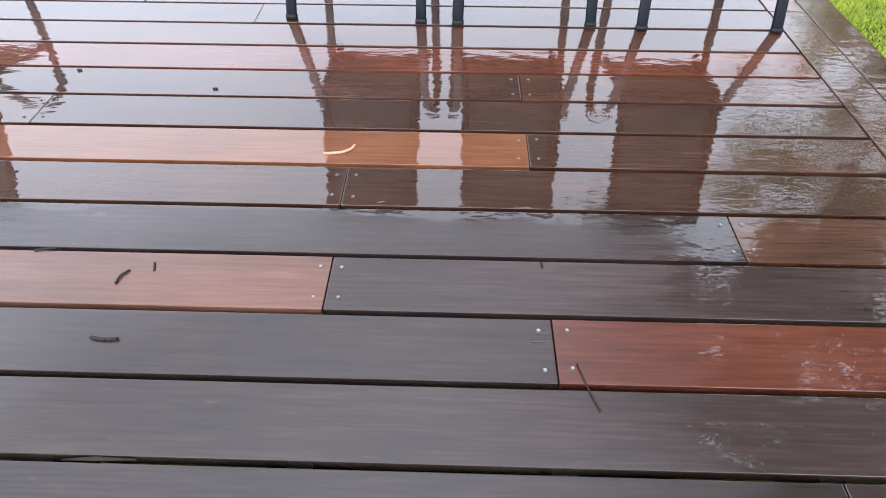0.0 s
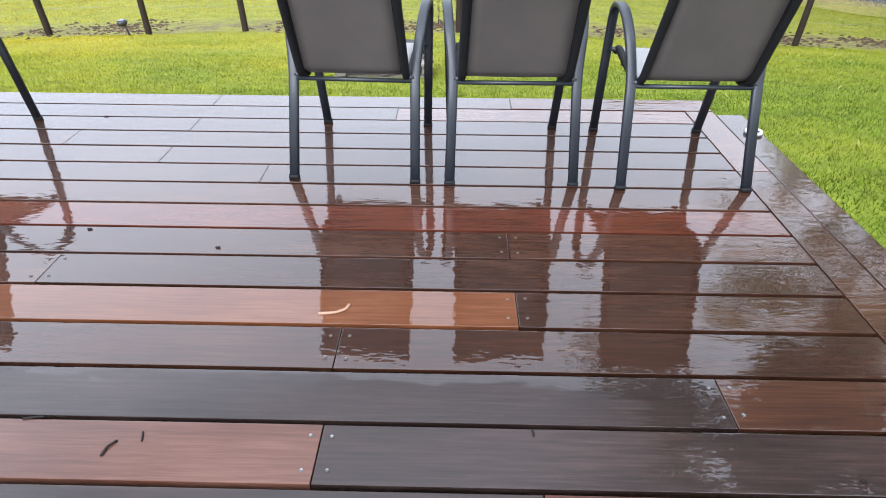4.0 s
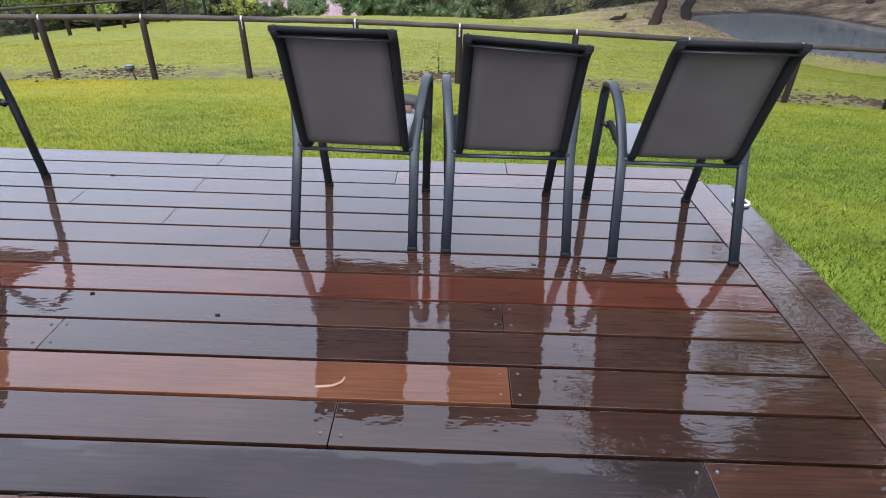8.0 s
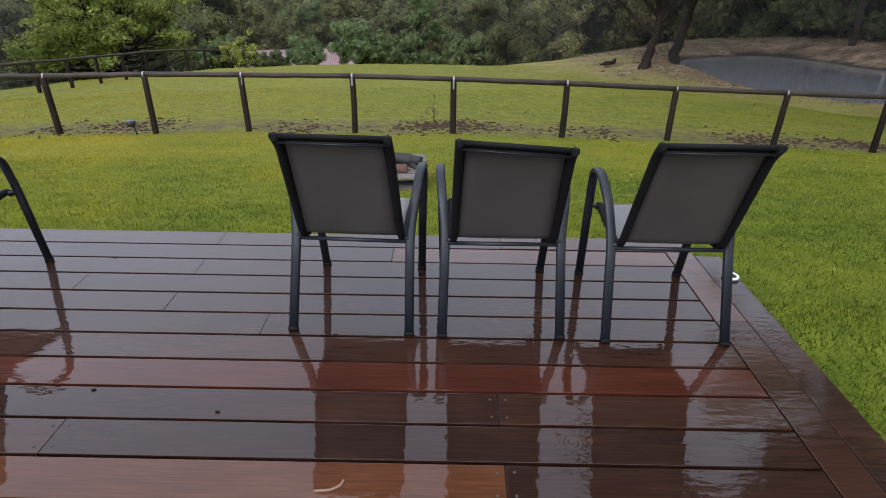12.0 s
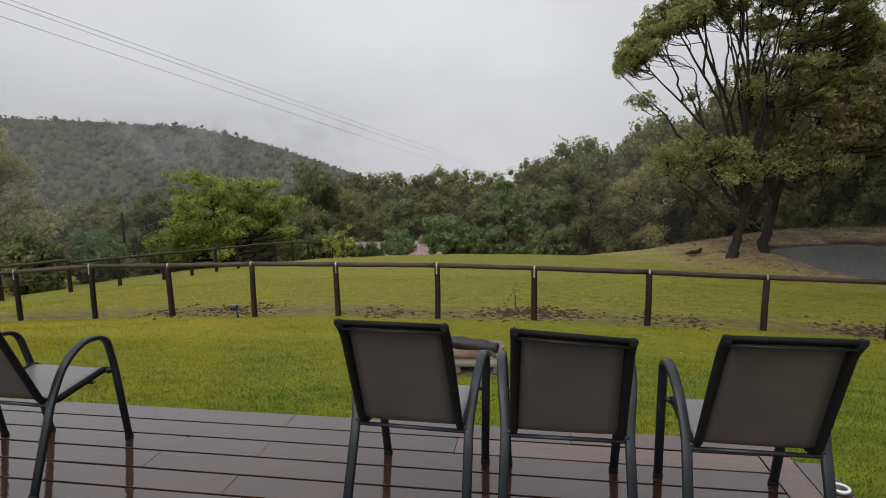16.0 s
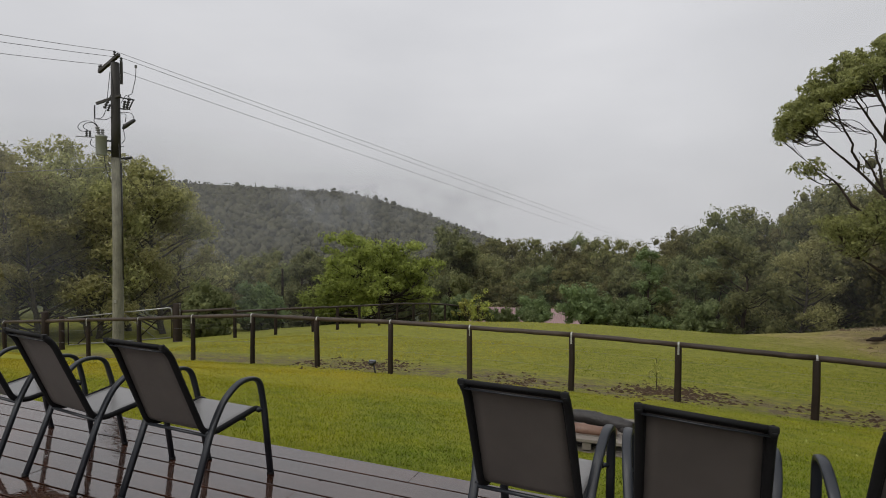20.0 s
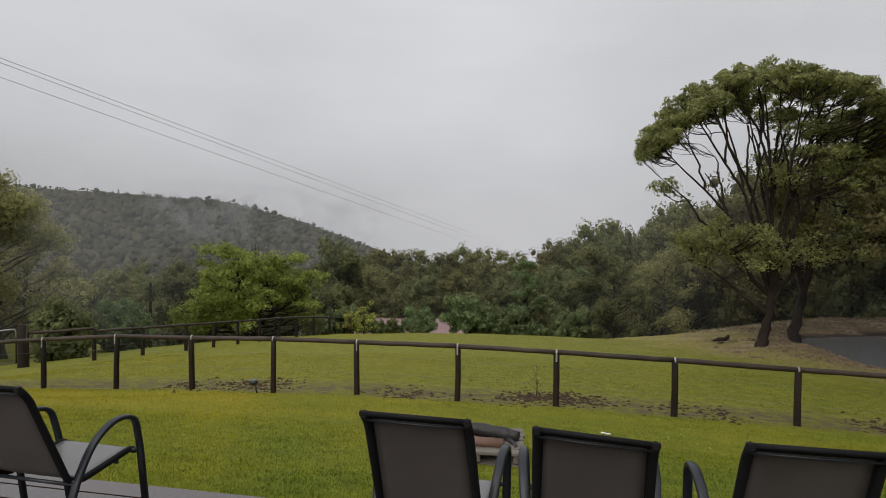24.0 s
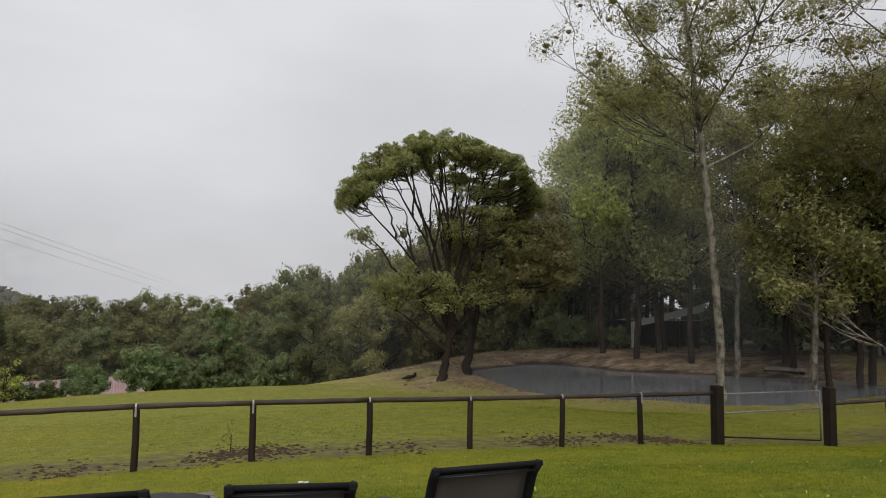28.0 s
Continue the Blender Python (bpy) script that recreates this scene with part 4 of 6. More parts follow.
# ---- power pole ----
def build_pole():
    x, y = -23.78, 18.40
    z0 = gz(x, y)
    k = 1.09
    top = (9.04 - z0) / k
    pole = thing("power_pole", (x, y, z0), "tall grey timber power pole with crossarms, transformer and fuses", "power pole", turn=51.9)
    pole.scale = (k, k, k)

    def at(px, py, dz):
        return (px, py, top + dz)

    def bar(a, b, w, h):
        """A squared timber from a to b."""
        a, b = Vector(a), Vector(b)
        m = Matrix.Translation((a + b) / 2) @ (b - a).to_track_quat("X", "Z").to_matrix().to_4x4()
        half = (b - a).length / 2
        return box(-half, half, -w / 2, w / 2, -h / 2, h / 2, 0.01, m)

    def skirted(p, d, r, n=3):
        """A ribbed insulator from p along d."""
        p, d = Vector(p), Vector(d)
        pts, rad = [p], [r * 0.45]
        for q in range(n):
            for u, f in ((0.1, 0.55), (0.3, 1.0), (0.55, 0.95), (0.85, 0.55)):
                pts.append(p + d * ((q + u) / n))
                rad.append(r * f)
        return tube(pts + [p + d], rad + [r * 0.4], 10)

    part("shaft", tube([(0, 0, -0.4), (0, 0, 0), (0.03, 0, top * 0.35), (0.0, 0, top - 4.1)], [0.235, 0.23, 0.208, 0.19], 16), MAT_POLE, pole, "weathered grey timber shaft")
    part("shaft_top", tube([at(0, 0, -4.1), at(0, 0, -2.5), at(0, 0, -0.03), at(0, 0, 0)], [0.19, 0.185, 0.172, 0.15], 16), MAT_POLE_TOP, pole, "dark upper shaft")
    part("crossarm", bar(at(-0.62, 1.1, -0.24), at(0.14, -0.55, 0.22), 0.13, 0.13), MAT_POLE_TOP, pole)
    part("crossarm", bar(at(-0.72, 0.45, -1.76), at(0.18, -0.30, -1.44), 0.10, 0.11), MAT_POLE_TOP, pole)
    part("ridge_board", box(0.18, 0.29, -0.05, 0.05, top - 0.90, top + 0.06, 0.01), MAT_POLE_TOP, pole)
    for p in (at(-0.02, -0.40, 0.20), at(0.23, 0, 0.06), at(-0.55, 0.95, -0.15), at(-0.60, 1.05, -0.16)):
        part("insulator", skirted(p, (0, 0, 0.20), 0.062, 2), MAT_BLACK, pole)
    # transformer and its bushings
    tank = part("transformer", tube([at(-0.55, -0.1, -4.03), at(-0.55, -0.1, -4.00), at(-0.55, -0.1, -3.28), at(-0.55, -0.1, -3.27), at(-0.55, -0.1, -3.20), at(-0.55, -0.1, -3.18)], [0.20, 0.215, 0.215, 0.235, 0.235, 0.20], 22), MAT_TANK, pole, "pale grey-green steel transformer tank")
    part("bushing", skirted(at(-0.62, -0.1, -3.2), (-0.08, 0, 0.38), 0.10, 4), MAT_GALV, tank, "grey ribbed bushing")
    part("bushing", skirted(at(-0.50, -0.1, -3.2), (0.0, 0, 0.30), 0.08, 3), MAT_GALV, tank, "grey ribbed bushing")
    for dx in (-1.08, -0.96):
        part("arrester", skirted(at(dx, -0.1, -3.28), (0, 0, 0.26), 0.055, 3), MAT_BLACK, tank)
    part("plate", box(-1.48, -0.80, -0.14, -0.06, top - 3.31, top - 3.28, 0.008), MAT_GALV, tank)
    for dz in (-3.40, -3.82):
        part("bracket", box(-0.36, -0.14, -0.15, -0.05, top + dz - 0.03, top + dz + 0.03, 0.008), MAT_BLACK, pole)
    # fuses and link sticks
    part("fuse", tube([at(0.26, -0.1, -2.85), at(0.34, -0.12, -2.72), at(0.70, -0.2, -2.44), at(0.72, -0.2, -2.40)], [0.04, 0.10, 0.075, 0.05], 10), MAT_BLACK, pole)
    part("fuse", skirted(at(0.42, -0.15, -1.95), (0.10, 0, 0.45), 0.075, 4), MAT_BLACK, pole)
    part("fuse", skirted(at(0.30, -0.15, -2.02), (0.05, 0, 0.40), 0.07, 4), MAT_BLACK, pole)
    part("fuse", skirted(at(-0.42, -0.2, -2.05), (0.14, 0, 0.35), 0.07, 3), MAT_BLACK, pole)
    part("fuse", skirted(at(-0.30, -0.2, -2.15), (0.10, 0, 0.30), 0.06, 3), MAT_BLACK, pole)
    part("fuse_tube", tube([at(0.68, -0.2, -1.55), at(0.52, -0.2, -1.95)], 0.03, 8), MAT_BLACK, pole)
    part("fuse_arm", tube([at(0.15, -0.1, -1.50), at(0.72, -0.2, -1.56)], 0.028, 8), MAT_BLACK, pole)
    part("fuse_arm", tube([at(0.15, -0.1, -1.98), at(0.55, -0.2, -1.98)], 0.028, 8), MAT_BLACK, pole)
    part("link_stick", tube([at(-0.79, 0.3, -1.86), at(-0.79, 0.3, -2.45)], 0.028, 8), MAT_BLACK, pole)
    part("step_bolt", tube([at(0.15, -0.05, -4.12), at(0.42, -0.08, -4.10), at(0.60, -0.10, -4.04)], [0.03, 0.07, 0.05], 8), MAT_BLACK, pole)
    part("step_bolt", tube([at(0.15, -0.05, -3.60), at(0.30, -0.08, -3.60)], 0.02, 6), MAT_BLACK, pole)
    part("hot_clamp", box(0.74, 0.84, -0.03, 0.03, top - 0.13, top + 0.0, 0.01), MAT_GALV, pole)
    loops = [[(0.79, 0, -0.10), (0.78, 0, -0.55), (0.62, -0.1, -1.32), (0.50, -0.15, -1.35), (0.46, -0.15, -1.55)],
             [(-0.70, -0.1, -2.82), (-0.92, -0.1, -2.58), (-1.28, -0.1, -2.68), (-1.42, -0.1, -2.92), (-1.28, -0.1, -3.08), (-1.08, -0.1, -3.05)],
             [(-0.70, -0.1, -2.82), (-0.80, -0.1, -2.66), (-1.10, -0.1, -2.70), (-1.24, -0.1, -2.90), (-0.98, -0.1, -3.05)],
             [(-0.79, 0.3, -2.42), (-0.83, 0.1, -2.55), (-0.68, -0.1, -2.80)], [(-0.79, 0.3, -2.44), (-0.5, 0.0, -2.45), (-0.36, -0.2, -2.10)],
             [(-0.72, 0.2, -2.46), (-0.35, 0.0, -2.50), (-0.15, -0.15, -2.35)], [(-0.20, 0.1, -0.4), (-0.24, -0.15, -0.9), (-0.32, -0.2, -1.70)],
             [(-0.16, -0.1, -0.5), (-0.10, -0.19, -1.2), (-0.22, -0.2, -1.60)], [(0.18, -0.15, -2.15), (0.62, -0.2, -2.12), (0.70, -0.2, -2.40)],
             [(0.20, -0.15, -2.2), (0.40, -0.2, -2.2), (0.36, -0.2, -2.55)], [(0.28, -0.12, -2.85), (0.36, -0.15, -3.3), (0.20, -0.15, -3.5)],
             [(0.2, -0.15, -1.75), (0.40, -0.2, -1.35), (0.62, -0.2, -1.55)], [(-0.9, -0.1, -3.35), (-0.98, -0.1, -3.6), (-0.72, -0.1, -3.75)],
             [(0.10, -0.18, -3.5), (0.16, -0.18, -4.5), (0.20, -0.16, -6.0), (0.19, -0.18, -8.5)], [(-0.45, -0.1, -4.03), (-0.40, -0.15, -4.6), (-0.18, -0.18, -5.2)]]
    for pts in loops:
        part("jumper_cable", tube(rounded([at(*p) for p in pts], 0.3, 6), 0.014, 6), MAT_BLACK, pole)
    part("cable_guard", tube([at(0.19, -0.10, -4.3), at(0.215, -0.09, -9.4)], 0.032, 8), MAT_BLACK, pole, "black cable pipe down the shaft")
    part("guard_plate", box(-0.14, -0.05, -0.245, -0.215, 1.9, 2.02, 0.004), MAT_STRAP, pole, "small pale plate with plain markings")
    # lines: three down the valley, three back past the house, one service line
    right, deep = Vector((0.617, 0.787, 0)), Vector((-0.787, 0.617, 0))
    base = Vector((x, y, 9.04))
    pins = [base + deep * -0.4 + Vector((0, 0, 0.42)), base + right * 0.23 + Vector((0, 0, 0.27)), base + right * -0.55 + deep * 0.95 + Vector((0, 0, 0.05))]
    ends = [Vector((-14.5, 570, -13.0)), Vector((-20.0, 570, -15.0)), Vector((-32.0, 570, -16.0))]
    runs = [(a, b, 1.0) for a, b in zip(pins, ends)]
    runs += [(pins[0], Vector((-24, -18, 6.7)), 0.75), (pins[1], Vector((-23.6, -18, 6.3)), 0.8), (pins[2], Vector((-25.6, -18, 6.2)), 0.8)]
    runs += [(base + Vector((0, -0.2, -4.9)), Vector((-90, -30, 1)), 1.2)]
    for start, end, sag in runs:
        pts = []
        for k in range(41):
            u = (k / 40) ** 1.6
            p = start.lerp(end, u)
            p.z -= sag * 4 * u * (1 - u)
            pts.append(p)
        ob = part("power_line", tube(pts, [0.012 + 0.014 * (k / 40) ** 1.6 * (end - start).length / 300 for k in range(41)], 5), MAT_WIRE, None)
        tagged(ob, "thin grey overhead power cable sagging from the pole", "cable", "overhead lines")


build_pole()


# ---- trees ----
def limb_path(a, b, rng, bow=0.12, n=6):
    a, b = np.array(a, float), np.array(b, float)
    length = np.linalg.norm(b - a)
    off = rng.normal(size=3) * length * 0.06
    out = []
    for k in range(n + 1):
        u = k / n
        p = a + (b - a) * u
        p[2] += -bow * length * 4 * u * (1 - u) * 0.5
        p += off * math.sin(math.pi * u) + (rng.normal(size=3) * length * 0.012 if 0 < k < n else 0)
        out.append(p)
    return out


class Wood:
    """Gathers tapered tubes into one mesh quickly."""

    def __init__(self):
        self.v, self.f, self.n = [], [], 0

    def add(self, pts, radii, seg=7):
        pts = np.array(pts, float)
        t = np.gradient(pts, axis=0)
        t /= np.linalg.norm(t, axis=1, keepdims=True) + 1e-9
        ref = np.array([0.31, 0.95, 0.1])
        u = np.cross(t, ref)
        u /= np.linalg.norm(u, axis=1, keepdims=True) + 1e-9
        w = np.cross(t, u)
        a = np.arange(seg) * 2 * np.pi / seg
        r = np.asarray(radii, float)[:, None, None]
        ring = pts[:, None] + (u[:, None] * np.cos(a)[None, :, None] + w[:, None] * np.sin(a)[None, :, None]) * r
        m = len(pts)
        i, j = np.meshgrid(np.arange(m - 1), np.arange(seg), indexing="ij")
        j2 = (j + 1) % seg
        f = np.stack([i * seg + j, i * seg + j2, (i + 1) * seg + j2, (i + 1) * seg + j], -1).reshape(-1, 4) + self.n
        self.v.append(ring.reshape(-1, 3))
        self.f.append(f)
        self.n += m * seg

    def mesh(self, name, material, parent):
        return arrays_mesh(name, np.concatenate(self.v), np.concatenate(self.f), material, parent, True)


def build_tree(name, place, label, stems, clumps, leaf, bark, leaf_mat, seed, category="tree", group="", twigs=3, spray=0.35, lobes=False, core=0.62, rise=0.0, stout=0.016):
    """stems: lists of (x, y, z, radius); clumps: (x, y, z, rx, rz); leaf: (length, width, count per clump).
    Each clump hangs on a limb from the nearest stem, below it, and on a few twigs."""
    rng = np.random.default_rng(seed)
    tree = thing(name, place, label, category, group)
    trunk, limbs = Wood(), Wood()
    nodes = []
    for st in stems:
        st = np.array(st, float)
        fine = np.linspace(0, len(st) - 1, (len(st) - 1) * 4 + 1)
        pts = np.stack([np.interp(fine, np.arange(len(st)), st[:, k]) for k in range(4)], 1)
        pts[1:-1, :2] += rng.normal(0, 0.05, (len(pts) - 2, 2)) * pts[1:-1, 3:4] * 4
        if nodes:
            bough = Wood()
            bough.add(pts[:, :3], pts[:, 3], 8)
            bough.mesh("bough", bark, tree)
        else:
            trunk.add(pts[:, :3], pts[:, 3], 10)
        nodes += list(pts)
    nodes = np.array(nodes)
    centres, radii, counts = [], [], []
    for x, y, z, rx, rz in clumps:
        c = np.array([x, y, z])
        d = nodes[:, :3] - c
        cost = np.linalg.norm(d, axis=1) + 3.0 * np.maximum(0, d[:, 2] + 0.6 + rise * np.hypot(d[:, 0], d[:, 1]))
        k = int(np.argmin(cost))
        a, r0 = nodes[k, :3], nodes[k, 3]
        reach = np.linalg.norm(c - a)
        r1 = min(r0 * 0.55, 0.02 + stout * reach)
        path = limb_path(a, c, rng, 0.16)
        limbs.add(path, np.linspace(r1, 0.022, len(path)), 4 if twigs == 1 else 6)
        for _ in range(twigs):
            u = int(rng.integers(2, len(path)))
            e = c + rng.normal(size=3) * np.array([rx, rx, rz]) * (0.4 if lobes else 0.75)
            tw = limb_path(path[u], e, rng, 0.05, 3)
            limbs.add(tw, np.linspace(r1 * 0.4 + 0.008, 0.008, len(tw)), 3 if twigs == 1 else 5)
            for _ in range(0 if lobes else 2):
                centres.append(e + rng.normal(size=3) * np.array([rx, rx, rz]) * 0.22)
                s = rng.uniform(0.5, 1.0) * spray
                radii.append((rx * s, rx * s, max(rz * s, rx * s * 0.45)))
                counts.append(max(1, int(leaf[2] / (2 * twigs) * rng.uniform(0.6, 1.4))))
        if lobes:
            for k in range(lobes):
                centres.append(c + rng.normal(size=3) * np.array([rx, rx, rz]) * (0.55 if k else 0.0))
                s = rng.uniform(0.55, 0.95) if k else 0.95
                radii.append((rx * s, rx * s * rng.uniform(0.8, 1.1), rz * s))
                counts.append(max(3, int(leaf[2] / lobes * s * s * 1.6)))
    if lobes:
        v, f = leaf_lobes(rng, centres, radii, counts, leaf[0], leaf[1], 0.3, core)
    else:
        v, f = leaf_cards(rng, centres, radii, counts, leaf[0], leaf[1], 0.3, 0.45)
    trunk.mesh("trunk", bark, tree)
    limbs.mesh("branchwork", bark, tree)
    arrays_mesh("crown", v, f, leaf_mat, tree)
    return tree


def dome(rng, n, centre, rx, rz, crx, crz, low=0.0, hollow=0.75):
    """Clumps over the upper shell of a dome."""
    out = []
    while len(out) < n:
        d = rng.normal(size=3)
        d /= np.linalg.norm(d)
        if d[2] < low:
            continue
        s = rng.uniform(hollow, 1.0)
        out.append((centre[0] + d[0] * rx * s, centre[1] + d[1] * rx * s, centre[2] + d[2] * rz * s, crx * rng.uniform(0.7, 1.3), crz * rng.uniform(0.7, 1.3)))
    return out


def fan_stem(rng, p0, e, r0, wander=0.11, out=1.5):
    """A stem that rises first and arches outwards towards its tip."""
    st = []
    for u in np.linspace(0, 1, 8):
        p = p0 + (e - p0) * np.array([u**out, u**out, u]) + rng.normal(size=3) * (wander if 0 < u < 1 else 0)
        st.append((*p, r0 * (1 - u) ** 0.8 + 0.028))
    return st


def spreading_tree():
    rng = np.random.default_rng(11)
    x, y = 12.6, 35.0
    z = gz(x, y)
    # a short leaning trunk parting into stems that fan out under a thin umbrella of leaves
    stems = [[(-0.05, 0, -0.3, 0.38), (0.05, 0, 0.5, 0.28), (0.35, 0, 1.7, 0.23), (0.5, 0, 3.2, 0.19)]]
    base = np.array([0.45, 0.0, 2.6])
    for ex, ey, ez, du, r0 in ((-5.6, 0.3, 11.6, 0.0, 0.13), (-4.3, -1.2, 13.4, 0.4, 0.13), (-2.6, 1.6, 14.6, 0.2, 0.14), (-0.8, -0.8, 15.2, 0.6, 0.15), (1.1, 1.2, 15.2, 0.3, 0.15), (2.8, -1.2, 14.4, 0.5, 0.14), (5.2, 0.6, 12.8, 0.2, 0.13), (0.2, 3.4, 13.4, 0.4, 0.12), (0.6, -3.6, 13.2, 0.5, 0.12)):
        st = fan_stem(rng, base + np.array([0.06, 0, du]), np.array([ex, ey, ez]), r0 * 0.70)
        stems.append(st)
        # each one forks twice higher up
        for k, (dx, dy, dz) in enumerate(rng.uniform((-1.5, -1.6, 2.0), (1.5, 1.6, 3.6), (3, 3))):
            a = np.array(st[3 + k])
            stems.append(fan_stem(rng, a[:3], a[:3] + np.array([dx + 0.22 * ex, dy, min(dz + 1.2, 15.0 - a[2])]), a[3] * 0.62, 0.05, 1.2))
    # a long low limb out to one side, and one across to its neighbour
    stems.append(fan_stem(rng, np.array([0.3, 0, 1.9]), np.array([-3.4, -0.5, 4.6]), 0.12, 0.10, 0.9))
    stems.append(fan_stem(rng, np.array([0.45, 0, 2.9]), np.array([-5.0, 0.2, 9.2]), 0.11, 0.14, 1.1))
    stems.append(fan_stem(rng, np.array([0.4, 0, 2.4]), np.array([2.8, 0.4, 6.4]), 0.10, 0.12, 1.1))
    clumps = dome(rng, 430, (0.0, 0.1, 10.5), 6.9, 5.3, 0.42, 0.27, 0.14, 0.84)
    clumps = [c for c in clumps if c[2] > 10.5 + 5.3 * (0.62 - 0.15 * max(0.0, abs(c[0]) - 2.6))]
    clumps += [(-6.4, -0.2, 11.3, 0.75, 0.42), (-5.9, 0.4, 11.9, 0.8, 0.42), (-6.7, 0.1, 10.8, 0.5, 0.35), (-5.3, -0.5, 9.2, 0.62, 0.42), (-5.7, -0.2, 9.0, 0.5, 0.42), (0.6, -0.6, 9.4, 0.8, 0.5), (1.3, 0.3, 9.0, 0.6, 0.4), (0.9, 0.3, 9.9, 0.6, 0.4)]
    clumps += dome(rng, 46, (2.7, 0.1, 9.8), 3.4, 4.1, 0.60, 0.34, -0.25, 0.6)
    clumps += dome(rng, 42, (-1.7, -0.3, 5.3), 3.2, 2.1, 0.66, 0.38, -0.35, 0.45) + dome(rng, 14, (2.9, 0.4, 5.6), 2.2, 1.8, 0.75, 0.42, -0.4, 0.5)
    build_tree("spreading_gum", (x, y, z), "broad umbrella-crowned gum tree leaning over the pond bank", stems, clumps, (0.17, 0.10, 190), MAT_BARK, MAT_LEAF_CROWN, 5, twigs=4, lobes=4, core=0.16)
    # its neighbour, half hidden behind
    x, y = 15.6, 38.6
    rng = np.random.default_rng(12)
    stems = [[(0, 0, -0.3, 0.38), (0.15, 0, 1.6, 0.28), (0.6, 0, 3.6, 0.22), (1.1, 0, 6.5, 0.17), (1.3, 0, 12.5, 0.07)], [(0.5, 0, 3.2, 0.18), (-0.7, 0.2, 6.5, 0.13), (-1.0, 0, 11.0, 0.06)], [(0.9, 0, 5.2, 0.15), (3.0, 0.2, 8.5, 0.11), (4.6, 0, 12.0, 0.05)], [(0.9, 0, 4.8, 0.13), (3.6, -0.6, 6.8, 0.09), (5.8, 0, 9.0, 0.04)]]
    clumps = dome(rng, 62, (3.6, 0, 8.6), 4.9, 5.2, 0.9, 0.52, -0.6, 0.6)
    build_tree("gum_tree", (x, y, gz(x, y)), "dark dense gum tree behind the pond bank", stems, clumps, (0.24, 0.15, 300), MAT_BARK, MAT_LEAF_OLIVE, 6, group="gum trees", twigs=3, lobes=4, core=0.35)


spreading_tree()


def tall_gum(x, y, height, seed, lean, bark, leafm, label, crown_from=0.42, n=44, spread_r=4.2):
    rng = np.random.default_rng(seed)
    z = gz(x, y)
    k = np.linspace(0, 1, 8)
    main = [(lean * u**1.3 * height * 0.1 + 0.12 * math.sin(5 * u), 0.1 * math.sin(4 * u + 1), -0.3 + u * height, 0.20 * (1 - u) ** 0.8 + 0.03) for u in k]
    stems = [main]
    for q in range(13):
        u = crown_from - 0.12 + 0.45 * (q + rng.uniform(0, 0.8)) / 13
        a = np.array([np.interp(u, k, [p[c] for p in main]) for c in range(4)])
        az = q * 2.4 + rng.uniform(-0.5, 0.5)
        out = rng.uniform(0.5, 0.95) * spread_r
        e = a[:3] + np.array([math.cos(az) * out, math.sin(az) * out, out * rng.uniform(0.6, 1.0)])
        mid = (a[:3] + e) / 2 + np.append(rng.normal(0, 0.3, 2), -0.08 * out)
        stems.append([tuple(a[:3]) + (a[3] * 0.5,), tuple(mid) + (a[3] * 0.33,), tuple(e) + (0.03,)])
    clumps = []
    for _ in range(n):
        u = rng.uniform(crown_from, 1.02)
        a = np.array([np.interp(min(u, 1), k, [p[c] for p in main]) for c in range(3)])
        az, rr = rng.uniform(0, 6.28), spread_r * rng.uniform(0.25, 1.0) * math.sin(math.pi * min(0.97, 0.18 + 0.8 * (u - crown_from) / (1 - crown_from)))
        clumps.append((a[0] + rr * math.cos(az), a[1] + rr * math.sin(az), a[2] + rng.uniform(-0.3, 0.5), rng.uniform(0.8, 1.4), rng.uniform(0.55, 0.95)))
    return build_tree("tall_gum", (x, y, z), label, stems, clumps, (0.17, 0.065, 480), bark, leafm, seed, group="tall gum trees", twigs=4, lobes=4, core=0.2, rise=0.3, stout=0.007)


tall_gum(24.92, 24.13, 30.0, 21, -1.1, MAT_BARK_PALE, MAT_LEAF_OLIVE, "very tall slender pale-barked gum tree at the pond edge", 0.53, 160, 8.6)
tall_gum(36.0, 21.6, 29.0, 22, -0.5, MAT_BARK_PALE, MAT_LEAF_GUM, "very tall pale-trunked gum tree at the end of the pond", 0.48, 110, 7.0)


def overhanging_gum():
    """A big gum beside the deck, seen only in the wet boards."""
    x, y = 14.6, 4.6
    rng = np.random.default_rng(25)
    stems = [[(0, 0, -0.3, 0.45), (-0.2, 0.1, 4, 0.38), (-1.0, 0.6, 8, 0.30), (-2.4, 1.6, 12, 0.2), (-3.2, 2.2, 16, 0.08)], [(-0.9, 0.5, 7.5, 0.22), (-3.5, 2.0, 10.5, 0.15), (-5.8, 2.8, 12.5, 0.06)], [(-0.5, 0.3, 6, 0.2), (1.5, -1.0, 9, 0.14), (2.5, -2, 12, 0.06)]]
    clumps = dome(rng, 84, (-3.7, 2.5, 13.4), 6.6, 6.0, 1.15, 0.7, -0.5, 0.3) + dome(rng, 14, (2.0, -1.5, 11.5), 2.6, 2.2, 1.2, 0.75, -0.4, 0.3)
    build_tree("overhanging_gum", (x, y, gz(x, y)), "large gum tree overhanging the lawn beside the deck", stems, clumps, (0.30, 0.13, 200), MAT_BARK_GREY, MAT_LEAF_DARK, 26, twigs=4, lobes=3, core=0.2)


overhanging_gum()


def azimuth_place(az, d):
    a = radians(az - 0.7)
    return 1.06 + d * math.sin(a), -1.2 + d * math.cos(a)


